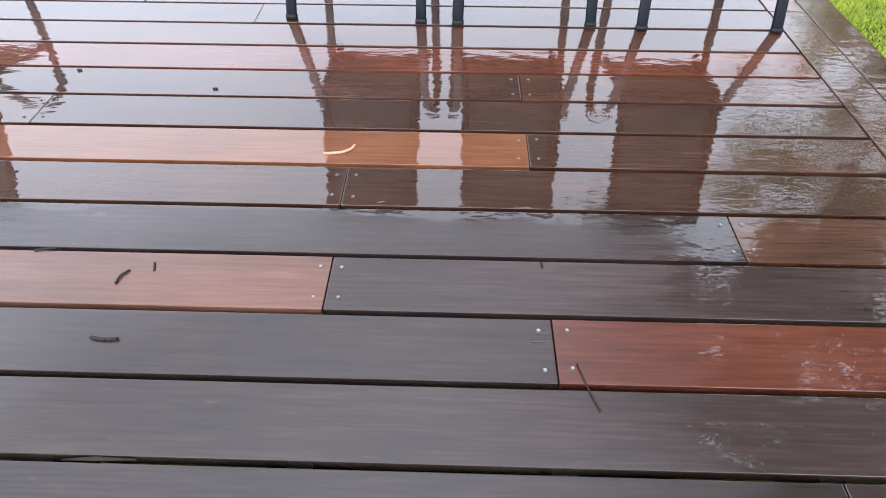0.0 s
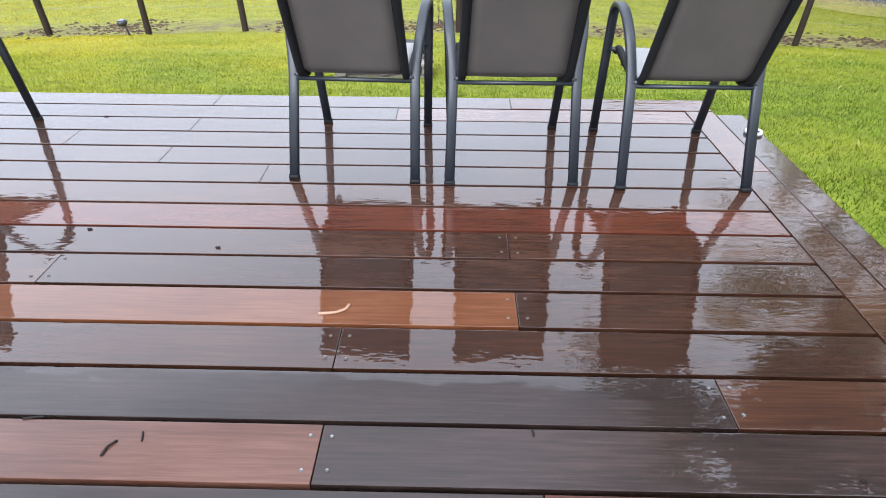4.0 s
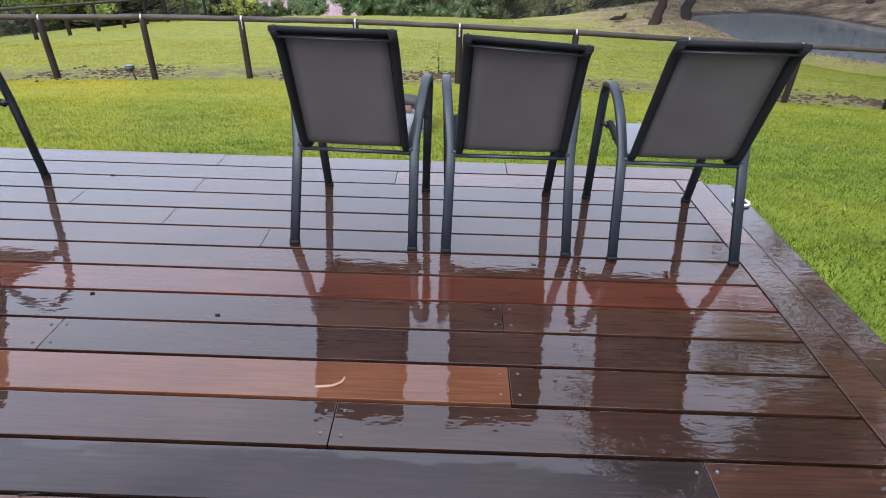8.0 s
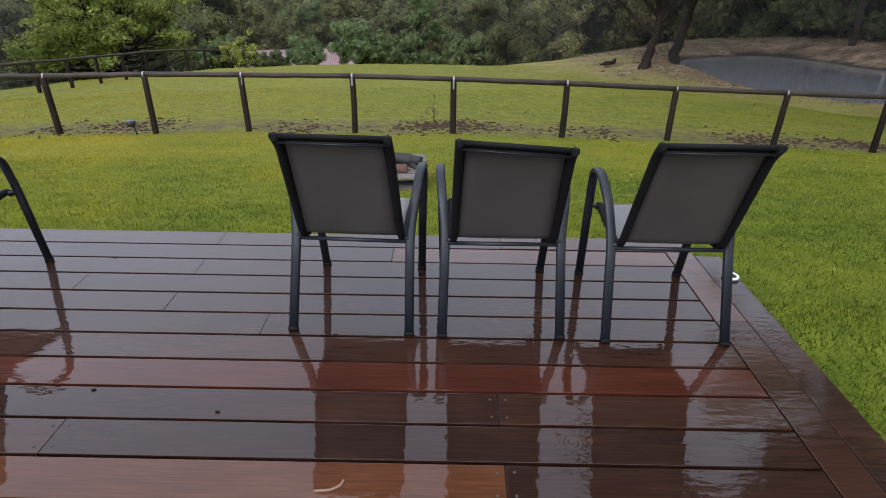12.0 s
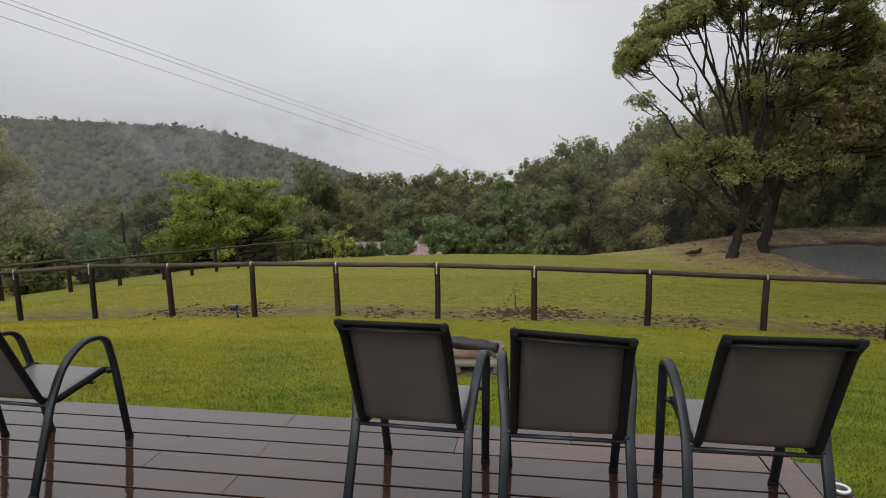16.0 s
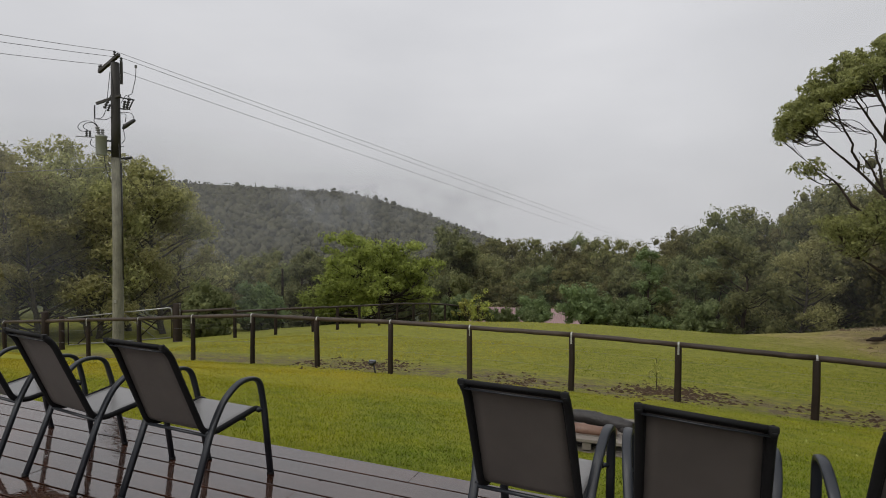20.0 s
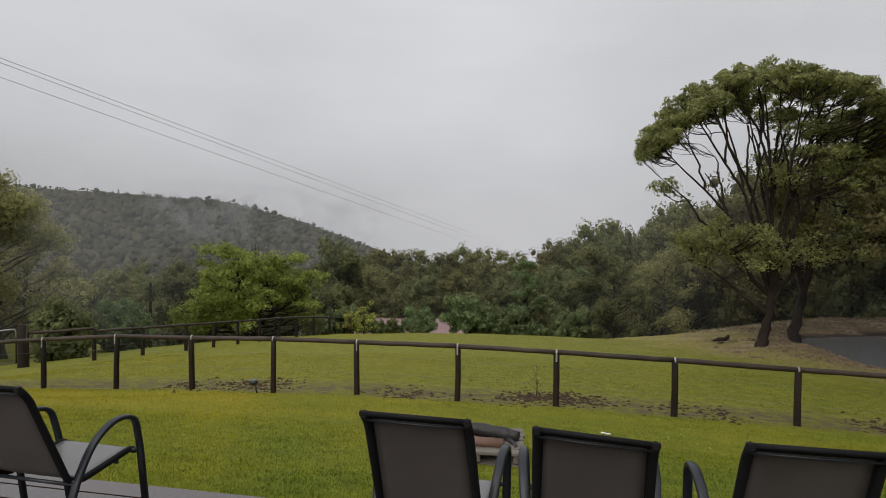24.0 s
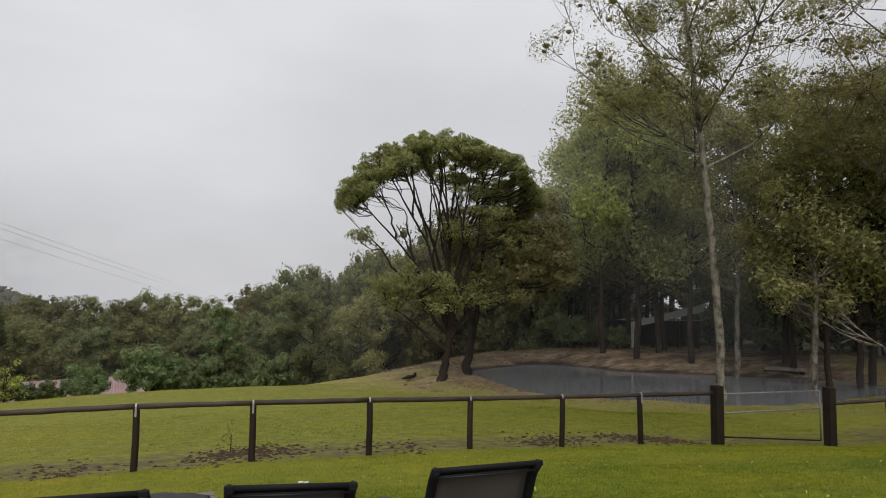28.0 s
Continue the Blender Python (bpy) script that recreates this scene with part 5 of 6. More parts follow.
def wood_variants():
    """Tree shapes for the woods, each built once and then set out as copies: (height, crown radius, crown base, lobes, lobe size, bark, leaf)."""
    kinds = ((17.0, 3.2, 0.34, 40, 0.85, MAT_BARK_GREY, MAT_LEAF_VALLEY), (14.0, 3.6, 0.20, 42, 1.00, MAT_BARK, MAT_LEAF_VALLEY), (12.0, 3.1, 0.08, 44, 0.95, MAT_BARK, MAT_LEAF_DARK), (26.0, 3.9, 0.36, 56, 1.05, MAT_BARK_PALE, MAT_LEAF_GUM), (24.0, 4.2, 0.28, 58, 1.00, MAT_BARK, MAT_LEAF_OLIVE), (13.0, 3.8, 0.16, 46, 0.85, MAT_BARK_GREY, MAT_LEAF_DRIVE), (15.0, 2.4, 0.06, 40, 0.85, MAT_BARK, MAT_LEAF_SHRUB), (22.0, 4.4, 0.30, 64, 1.15, MAT_BARK, MAT_LEAF_BRIGHT))
    made = []
    for n, (h, cr, from_, count, size, bark, leafm) in enumerate(kinds):
        rng = np.random.default_rng(40 + n)
        k = np.linspace(0, 1, 6)
        main = [(0.35 * math.sin(4 * u + n), 0.3 * math.sin(3 * u), -0.5 + u * h * 0.95, 0.22 * (1 - u) + 0.03) for u in k]
        # boughs first; the leafy lobes gather round their ends
        tips = []
        for q in range(9):
            u = from_ + (1.0 - from_) * (q + rng.uniform(0, 0.9)) / 9
            prof = math.sin(math.pi * min(0.93, 0.25 + 0.72 * (u - from_) / (1 - from_))) ** 0.7
            az = q * 2.4 + rng.uniform(-0.4, 0.4)
            tips.append((cr * prof * rng.uniform(0.55, 0.95) * math.cos(az), cr * prof * rng.uniform(0.55, 0.95) * math.sin(az), u * h))
        clumps = []
        for q in range(count):
            tx, ty, tz = tips[q % 9]
            w = rng.uniform(0.7, 1.35) * size
            clumps.append((tx * rng.uniform(0.75, 1.1) + rng.normal(0, 0.22 * cr), ty * rng.uniform(0.75, 1.1) + rng.normal(0, 0.22 * cr), min(h * 0.97, tz + rng.normal(0, 0.03 * h)), w, w * 1.05))
        made.append((h, build_tree("gum_tree", (0, 0, 0), "pale olive gum tree beside the drive" if n == 5 else "grey-green gum tree among the woods", [main], clumps, {5: (0.26, 0.13, 190), 7: (0.32, 0.16, 120), 3: (0.34, 0.17, 90), 4: (0.34, 0.17, 90)}.get(n, (0.32, 0.16, 170)), bark, leafm, 60 + n, group="trees of the woods", twigs=1, lobes=3, core=(0.40, 0.50, 0.55, 0.14, 0.14, 0.22, 0.55, 0.16)[n], rise=0.35)))
    # a low rounded shrub
    rng = np.random.default_rng(50)
    clumps = dome(rng, 26, (0, 0, 1.2), 1.3, 1.6, 0.55, 0.46, -0.3, 0.5)
    shrub = build_tree("shrub", (0, 0, 0), "soft green rounded shrub at the paddock's edge", [[(0, 0, -0.3, 0.08), (0, 0, 0.8, 0.05), (0.1, 0, 1.8, 0.02)]], clumps, (0.26, 0.13, 120), MAT_BARK, MAT_LEAF_SHRUB, 70, "shrub", "shrubs", 2, lobes=2, core=0.7)
    return made, shrub


VARIANTS, SHRUB = wood_variants()
used_first = set()


def plant(n, az, d, top_el=None, scale=None, rng=random):
    """Sets a tree of variant n at a bearing and distance, scaled so that its top meets an elevation."""
    h, ob = VARIANTS[n] if n >= 0 else (3.2, SHRUB)
    x, y = azimuth_place(az, d)
    z = gz(x, y)
    s = scale if scale else max(0.35, (1.4 + d * math.tan(radians(top_el + 0.6)) - z) / h)
    m = pose(x, y, z, 0, 0, rng.uniform(0, 360))
    if n not in used_first:
        used_first.add(n)
        t = ob
        t.matrix_basis = m
    else:
        t = copy_thing(ob, m)
    w = s if n < 0 else min(1.45, s ** 0.6)
    t.scale = (w, w, s)
    return t


def plant_woods():
    rng = random.Random(9)
    # across the valley: a broken skyline
    sky_az = [-20, -16, -12, -8, -5, -2, 1, 3.5, 5.5, 7.5, 10, 14, 22]
    sky_el = [-2.6, -2.3, -2.2, -1.8, -2.0, -1.9, -1.2, 0.4, 0.9, 0.6, 1.2, 2.2, 3.0]
    for k in range(52):
        az = -19.5 + k * 0.72 + rng.uniform(-0.3, 0.3)
        el = np.interp(az, sky_az, sky_el) + rng.uniform(-1.7, 0.5)
        plant(rng.choice((0, 1, 1, 2)), az, rng.uniform(84, 104), el, rng=rng)
    for k in range(34):
        az = -19 + k * 1.1 + rng.uniform(-0.4, 0.4)
        plant(rng.choice((1, 2, 2, 0, 6)), az, rng.uniform(62, 78), np.interp(az, sky_az, sky_el) - rng.uniform(2.0, 4.6), rng=rng)
    # behind the pond bank and the spreading tree
    for k in range(34):
        az = 11 + k * 0.72 + rng.uniform(-0.3, 0.3)
        plant(rng.choice((0, 1, 2, 1)), az, rng.uniform(58, 76), np.interp(az, [10, 16, 24, 36], [0.8, 3.5, 5.5, 10.0]) + rng.uniform(-1.5, 0.6), rng=rng)
    # dark tall wood to the right of the pond
    for k in range(27):
        az = 31.0 + k * 1.75 + rng.uniform(-0.5, 0.5)
        d = rng.uniform(62, 76) if az < 46 else rng.uniform(44, 66)
        plant(rng.choice((4, 3, 3)), az, d, np.interp(az, [29, 32, 36, 42, 52, 75], [8.0, 17.0, 19.0, 16.5, 18.0, 21.0]) + rng.uniform(-7.0, 1.0), rng=rng)
    for k in range(24):
        az = 30 + k * 1.9 + rng.uniform(-0.6, 0.6)
        plant(rng.choice((2, 2, 1)), az, rng.uniform(70, 92), rng.uniform(0.0, 3.5), rng=rng)
    # slender dark trunks standing before the shed
    for az, d, el, n in ((31.4, 56.0, 13.0, 7), (33.9, 51.5, 17.0, 7), (35.7, 54.5, 14.0, 7), (36.4, 50.0, 18.5, 7), (37.0, 53.0, 14.0, 4), (38.6, 52.0, 16.0, 7), (39.3, 54.0, 15.5, 7), (41.6, 50.0, 17.0, 7), (45.0, 47.0, 16.0, 3), (50.5, 44.0, 15.0, 3)):
        plant(n, az, d, el, rng=rng)
    # broad sunlit crowns before the dark wood
    for az, d, el, n in ((32.2, 55.0, 15.5, 7), (35.0, 58.0, 19.5, 7), (37.8, 63.0, 14.0, 7), (49.5, 50.0, 17.5, 7), (54.5, 49.0, 16.0, 7), (59.0, 49.0, 18.0, 7)):
        plant(n, az, d, el, rng=rng)
    # dark understorey beyond the end of the pond
    for k in range(15):
        az = 38 + k * 1.75 + rng.uniform(-0.5, 0.5)
        if az > 42:
            plant(rng.choice((2, 2, 1)), az, rng.uniform(55, 64), rng.uniform(-0.5, 3.0), rng=rng)
    # left of the drive, behind the pole
    for az, d, el, n in ((-66, 46, 5.5, 5), (-62, 44, 4.8, 5), (-58.5, 42, 5.2, 5), (-56, 47, 6.0, 5), (-53.5, 43, 5.0, 5), (-50.5, 46, 5.4, 5), (-48, 44, 4.6, 5), (-70, 44, 6.0, 5), (-74, 48, 7.0, 5), (-78, 46, 6.5, 5), (-60, 58, 4.2, 2), (-54, 60, 3.5, 2), (-46.5, 54, 1.4, 5), (-64, 40, 1.0, 5), (-57, 40, 1.2, 5), (-52.2, 41, 1.6, 5), (-68, 41, 2.0, 5), (-72, 42, 3.0, 5)):
        plant(n, az, d, el, rng=rng)
    # lower trees and bushes between the drive and the bright tree
    for k in range(26):
        az = -47 + k * 1.15 + rng.uniform(-0.4, 0.4)
        plant(rng.choice((1, 2, 2)), az, rng.uniform(64, 90), rng.uniform(-5.2, -3.2), rng=rng)
    plant(2, -21.0, 62, -1.0, rng=rng)
    plant(2, -20.0, 64, -2.2, rng=rng)
    plant(6, -2.1, 57, -2.6, rng=rng)
    plant(2, 5.6, 55, -1.6, rng=rng)
    plant(5, 10.2, 58, -1.4, rng=rng)
    for az, d, s in ((-39, 46, 1.2), (-15.5, 45, 0.45), (-16.8, 47, 0.5), (-13.0, 46, 0.5), (-12.6, 47, 0.85), (-14.9, 48, 0.4), (-8.2, 46, 1.15), (-6.6, 47, 1.0), (-19.5, 46, 0.8), (-21.0, 45, 0.7), (-17.9, 44, 0.5), (-4.0, 50, 1.0), (2.0, 51, 1.1), (31, 54, 1.0), (33, 55, 0.8), (35, 53, 0.7)):
        plant(-1, az, d, None, s, rng)


plant_woods()


def bright_tree():
    rng = np.random.default_rng(31)
    x, y = azimuth_place(-29.0, 47)
    z = gz(x, y)
    stems = [[(0.8, 0, -0.3, 0.26), (0.6, 0, 1.0, 0.22), (1.2, 0.2, 2.8, 0.14), (1.6, 0, 4.8, 0.06)], [(0.6, 0, 0.8, 0.18), (-1.2, 0.3, 2.4, 0.13), (-3.0, 0.2, 3.8, 0.06)], [(0.6, 0, 1.0, 0.14), (2.4, 0, 2.4, 0.10), (3.8, 0.2, 3.2, 0.05)], [(0.7, 0, 1.8, 0.12), (-0.4, -0.5, 4.0, 0.08), (-0.6, -0.6, 6.2, 0.04)]]
    top = 1.4 - 47 * math.tan(radians(0.4)) - z
    clumps = dome(rng, 120, (0.3, 0, top * 0.40), 5.5, top * 0.63, 0.78, 0.42, -0.5, 0.5)
    clumps += dome(rng, 22, (-3.2, -0.6, top * 0.22), 2.4, 1.4, 0.8, 0.42, -0.6, 0.4)
    build_tree("garden_tree", (x, y, z), "wide bright spring-green deciduous tree beyond the side fence", stems, clumps, (0.22, 0.13, 190), MAT_BARK, MAT_LEAF_FRESH, 32, twigs=3, lobes=4, core=0.3)
    # bare shoots standing out of the crown
    w = Wood()
    r2 = np.random.default_rng(5)
    for _ in range(9):
        a = np.array([r2.uniform(-3.5, 1.5), 0, top * 0.75])
        w.add(limb_path(a, a + [r2.uniform(-0.5, 0.5), 0, r2.uniform(1.2, 2.6)], r2, 0.02, 4), np.linspace(0.035, 0.01, 5), 5)
    sh = w.mesh("bare_shoots", MAT_BARK, None)
    sh.location = (x, y, z)
    tagged(sh, "thin bare shoots rising from the bright tree", "branches")
    for az, d, s in ((-18.2, 42, 0.42), (-19.2, 43, 0.4)):
        px, py = azimuth_place(az, d)
        rng3 = np.random.default_rng(int(abs(az * 10)))
        b = build_tree("flowering_bush", (px, py, gz(px, py)), "yellow-flowering garden bush by the far fence", [[(0, 0, -0.2, 0.05), (0, 0, 0.8, 0.02)]], dome(rng3, 9, (0, 0, 0.8), 0.8, 0.9, 0.45, 0.4, -0.3, 0.4), (0.16, 0.10, 80), MAT_BARK, MAT_LEAF_YELLOW, 80, "bush", "flowering bushes", 2, 0.7)


bright_tree()


def round_bush(az, d, r, h, seed):
    rng = np.random.default_rng(seed)
    x, y = azimuth_place(az, d)
    build_tree("round_bush", (x, y, gz(x, y)), "dense dark dome-shaped bush beyond the side fence", [[(0, 0, -0.2, 0.1), (0, 0, r, 0.03)]], dome(rng, 90, (0, 0, h * 0.45), r, h * 0.5, 0.44, 0.40, -0.95, 0.7), (0.22, 0.14, 70), MAT_BARK, MAT_LEAF_DARK, seed, "bush", "dark bushes", 1, lobes=2, core=0.8)


round_bush(-44.0, 36.0, 1.15, 3.0, 95)
round_bush(-39.2, 47, 1.6, 2.4, 96)


def far_woods():
    """The wooded hill: thousands of lumpy crowns joined into one mesh."""
    rng = np.random.default_rng(77)
    n = 16000
    az = np.radians(rng.uniform(-95, 14, n))
    r = np.sqrt(rng.uniform(130**2, 500**2, n))
    x, y = 1 + r * np.sin(az), -1 + r * np.cos(az)
    h = rng.uniform(2.8, 6.4, n) * np.where(r > 400, 0.5, 1.0)
    c = np.stack([x, y, ground_z(x, y) + h * 0.45], 1)
    lump = ICO[None] * rng.uniform(0.6, 1.3, (n, 12, 1)) * np.stack([h * 0.42, h * 0.42, h * 0.45], 1)[:, None] + c[:, None]
    tops = c + rng.normal(size=(n, 3)) * h[:, None] * 0.3
    small = ICO[None] * rng.uniform(0.5, 1.4, (n, 12, 1)) * (h * 0.24)[:, None, None] + (tops + np.array([0, 0, 0.8]))[:, None]
    v = np.concatenate([lump.reshape(-1, 3), small.reshape(-1, 3)])
    f = ICO_F[None] + (np.arange(2 * n) * 12)[:, None, None]
    m = leaf_surface("leaf_far", (0.030, 0.029, 0.019), (0.078, 0.073, 0.047), 0.0, 0.0, 0.9)
    ob = arrays_mesh("hillside_woods", v, f.reshape(-1, 3), m, None, True)
    tagged(ob, "dense dark eucalypt woods covering a misty hillside", "woods", kind="stuff")


far_woods()


def mist_haze_surface(name, low, high):
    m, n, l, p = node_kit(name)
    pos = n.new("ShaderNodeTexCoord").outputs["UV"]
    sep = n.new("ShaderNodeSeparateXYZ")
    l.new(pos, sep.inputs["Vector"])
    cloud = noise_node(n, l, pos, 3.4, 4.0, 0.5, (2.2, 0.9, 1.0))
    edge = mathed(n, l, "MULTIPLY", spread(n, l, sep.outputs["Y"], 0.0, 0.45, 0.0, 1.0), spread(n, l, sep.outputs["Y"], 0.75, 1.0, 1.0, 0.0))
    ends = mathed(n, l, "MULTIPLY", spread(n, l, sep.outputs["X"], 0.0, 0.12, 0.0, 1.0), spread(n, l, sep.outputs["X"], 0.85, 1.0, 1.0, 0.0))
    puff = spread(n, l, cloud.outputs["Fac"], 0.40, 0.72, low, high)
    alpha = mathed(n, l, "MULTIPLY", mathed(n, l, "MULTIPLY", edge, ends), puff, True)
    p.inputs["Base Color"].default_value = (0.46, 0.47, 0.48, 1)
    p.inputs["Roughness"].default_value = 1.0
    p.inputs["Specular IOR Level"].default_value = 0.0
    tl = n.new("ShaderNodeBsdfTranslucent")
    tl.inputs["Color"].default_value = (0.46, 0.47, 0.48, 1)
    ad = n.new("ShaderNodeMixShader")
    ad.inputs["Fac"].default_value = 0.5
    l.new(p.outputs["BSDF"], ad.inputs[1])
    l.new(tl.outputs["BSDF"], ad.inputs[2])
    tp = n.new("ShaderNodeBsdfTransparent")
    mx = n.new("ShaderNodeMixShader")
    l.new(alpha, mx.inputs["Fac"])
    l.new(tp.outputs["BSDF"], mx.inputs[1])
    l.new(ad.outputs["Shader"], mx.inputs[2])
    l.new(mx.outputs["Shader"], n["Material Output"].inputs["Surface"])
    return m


MAT_MIST = mist_haze_surface("mist", 0.05, 0.46)
# haze painted as see-through grey sheets; the near ones lift the trees' darks
MAT_HAZE = mist_haze_surface("rain_haze", 0.02, 0.05)
MAT_HAZE_FAR = mist_haze_surface("rain_haze_far", 0.17, 0.22)
MAT_HAZE_NEAR = mist_haze_surface("rain_haze_near", 0.125, 0.145)
MAT_HAZE_DRIVE = mist_haze_surface("rain_haze_drive", 0.13, 0.15)
MAT_MIST_THIN = mist_haze_surface("mist_thin", 0.02, 0.22)


def mist_bank(az0, az1, d, el0, el1, mat=MAT_MIST, label="pale drifting bank of low cloud against the hillside"):
    """A curved see-through veil: drifting low cloud along the hillside, and painted-in haze."""
    cols, rows = 28, 8
    me = bpy.data.meshes.new("mist_bank")
    v, f, uv = [], [], []
    for j in range(rows + 1):
        for i in range(cols + 1):
            az, el = az0 + (az1 - az0) * i / cols, el0 + (el1 - el0) * j / rows
            dd = d + 3 * math.sin(i * 0.9) + 6 * j / rows
            x, y = azimuth_place(az, dd)
            v.append((x, y, 1.4 + dd * math.tan(radians(el))))
            uv.append((i / cols, j / rows))
    for j in range(rows):
        for i in range(cols):
            a = j * (cols + 1) + i
            f.append((a, a + 1, a + cols + 2, a + cols + 1))
    me.from_pydata(v, [], f)
    layer = me.uv_layers.new(name="UVMap")
    for lp in me.loops:
        layer.data[lp.index].uv = uv[lp.vertex_index]
    me.materials.append(mat)
    ob = new("mist_bank", me)
    ob.visible_shadow = False
    tagged(ob, label, "mist", "banks of low cloud", "stuff")


mist_bank(-98, -8, 125, -8.0, 9.0, MAT_HAZE_FAR, "thin see-through grey sheet painting in haze before the hillside")
mist_bank(-41, -14, 122, -3.5, 5.2, MAT_MIST_THIN)
mist_bank(-37.5, -28, 116, -0.6, 4.2)
mist_bank(0, 95, 43, -12.0, 30.0, MAT_HAZE_NEAR, "thin see-through grey sheet painting in haze among the tall trees")
mist_bank(-112, -33, 37.5, -18.0, 14.0, MAT_HAZE_DRIVE, "thin see-through grey sheet painting in haze before the drive trees")
mist_bank(-60, 20, 57, -11.0, 4.0, MAT_HAZE, "thin see-through grey sheet painting in haze across the valley")


def build_snags():
    """Dead timber: a log and stump on the bank, bleached limbs in front of the woods, a bare post by the far fence."""
    rng = np.random.default_rng(90)
    x, y = azimuth_place(15.3, 38.6)
    lg = thing("fallen_log", (x, y, gz(x, y)), "dark rotten log lying on the pond bank", "log", turn=20)
    part("bark", tube([(-0.6, 0, 0.06), (-0.25, 0.05, 0.12), (0.2, -0.04, 0.15), (0.42, 0.1, 0.24), (0.5, 0.12, 0.36)], [0.05, 0.13, 0.11, 0.12, 0.05], 9), MAT_BARK, lg)
    for az, d, h, w in ((12.6, 60.0, 4.6, 4.2), (54.5, 41.0, 5.6, 3.6)):
        x, y = azimuth_place(az, d)
        dead = thing("dead_tree", (x, y, gz(x, y)), "bleached bare dead tree leaning in front of the woods", "tree", "dead trees", turn=-az)
        wd = Wood()
        wd.add(limb_path((0.35 * w, 0, -0.2), (0.15 * w, 0, h * 0.55), rng, 0.05), np.linspace(0.15, 0.09, 7), 7)
        wd.mesh("trunk", MAT_BARK_GREY, dead)
        br = Wood()
        for k in range(5):
            a = np.array([0.15 * w, 0, h * 0.55])
            e = a + np.array([-w * rng.uniform(0.45, 1.0), rng.uniform(-0.4, 0.4), h * rng.uniform(0.12, 0.42)])
            path = limb_path(a, e, rng, 0.12)
            br.add(path, np.linspace(0.06, 0.014, 7), 6)
            br.add(limb_path(path[3], path[3] + np.array([-0.25 * w, 0.1, rng.uniform(-0.1, 0.2) * h]), rng, 0.05, 4), np.linspace(0.03, 0.008, 5), 5)
        br.mesh("branchwork", MAT_BARK_PALE, dead)
    x, y = azimuth_place(-37.2, 48)
    po = thing("tall_post", (x, y, gz(x, y)), "single tall dark post standing behind the side fence", "post")
    part("post", tube([(0, 0, -0.3), (0, 0, 1.4 - 48 * math.tan(radians(4.0)) - gz(x, y))], [0.10, 0.085], 10), MAT_POST, po)


build_snags()


# ---- buildings ----
MAT_ROOF = surface("faded_roof", (0.15, 0.090, 0.090), (0.25, 0.170, 0.165), 3, (0.7, 0.9), bump=0.2)
MAT_WALL = surface("house_wall", (0.17, 0.15, 0.13), (0.27, 0.24, 0.21), 4, (0.7, 0.9), bump=0.2)
MAT_SHED = surface("shed_iron", (0.30, 0.32, 0.33), (0.50, 0.52, 0.53), 3, (0.4, 0.6), 0.3, bump=0.1)
# the open shed's inner shade, put into the walls' near-black colour
MAT_SHED_SHADE = surface("shed_inside", (0.010, 0.010, 0.010), (0.028, 0.026, 0.024), 4, (0.7, 0.9), bump=0.1)
MAT_SLEEPER = surface("grey_sleeper", (0.055, 0.046, 0.038), (0.21, 0.185, 0.155), 8, (0.6, 0.85), stretch=(0.6, 8, 8), bump=0.5, bump_d=0.006)
MAT_GLASS = surface("window_glass", (0.02, 0.025, 0.03), (0.04, 0.045, 0.05), 2, (0.05, 0.1), bump=0.0)


def ribbed(x0, x1, y0, y1, z0, z1, pitch=0.2, rise=0.03):
    """A corrugated sheet running down from the (y0, z0) edge to the (y1, z1) edge."""
    bm = bmesh.new()
    n = int((x1 - x0) / pitch) * 4
    rows = []
    for k in range(n + 1):
        x = x0 + (x1 - x0) * k / n
        lift = rise if k % 4 in (1, 2) else 0.0
        rows.append([bm.verts.new((x, y, z + lift + e)) for y, z in ((y0, z0), (y1, z1)) for e in (0.0, -0.01)])
    for a, b in zip(rows, rows[1:]):
        for p, q in ((0, 2), (3, 1), (2, 3), (1, 0)):
            bm.faces.new((a[p], b[p], b[q], a[q]))
    bmesh.ops.recalc_face_normals(bm, faces=bm.faces[:])
    return bm


def build_house():
    x, y = azimuth_place(-13.6, 60)
    z = gz(x, y)
    ridge = 1.4 - 60 * math.tan(radians(7.7)) - z
    eave = ridge - 1.0
    h = thing("farmhouse", (x, y, z), "low farmhouse in the valley with a faded pinkish red metal roof", "house", turn=13)
    for a in (box(-5.2, 5.2, -2.9, -2.75, -0.5, eave), box(-5.2, 5.2, 2.75, 2.9, -0.5, eave), box(-5.2, -5.05, -2.75, 2.75, -0.5, eave), box(5.05, 5.2, -2.75, 2.75, -0.5, eave)):
        part("wall", a, MAT_WALL, h)
    part("roof", ribbed(-5.6, 5.6, 0.0, -3.5, ridge, eave - 0.15), MAT_ROOF, h)
    part("roof", ribbed(-5.6, 5.6, 0.0, 3.5, ridge, eave - 0.15), MAT_ROOF, h)
    for wx in (-3.2, 0.2, 3.0):
        w = part("window", box(wx - 0.7, wx + 0.7, -2.95, -2.905, eave - 1.5, eave - 0.5), MAT_WALL, h, "pale window frame")
        part("pane", box(wx - 0.62, wx + 0.62, -2.965, -2.952, eave - 1.42, eave - 0.58), MAT_GLASS, w)


build_house()


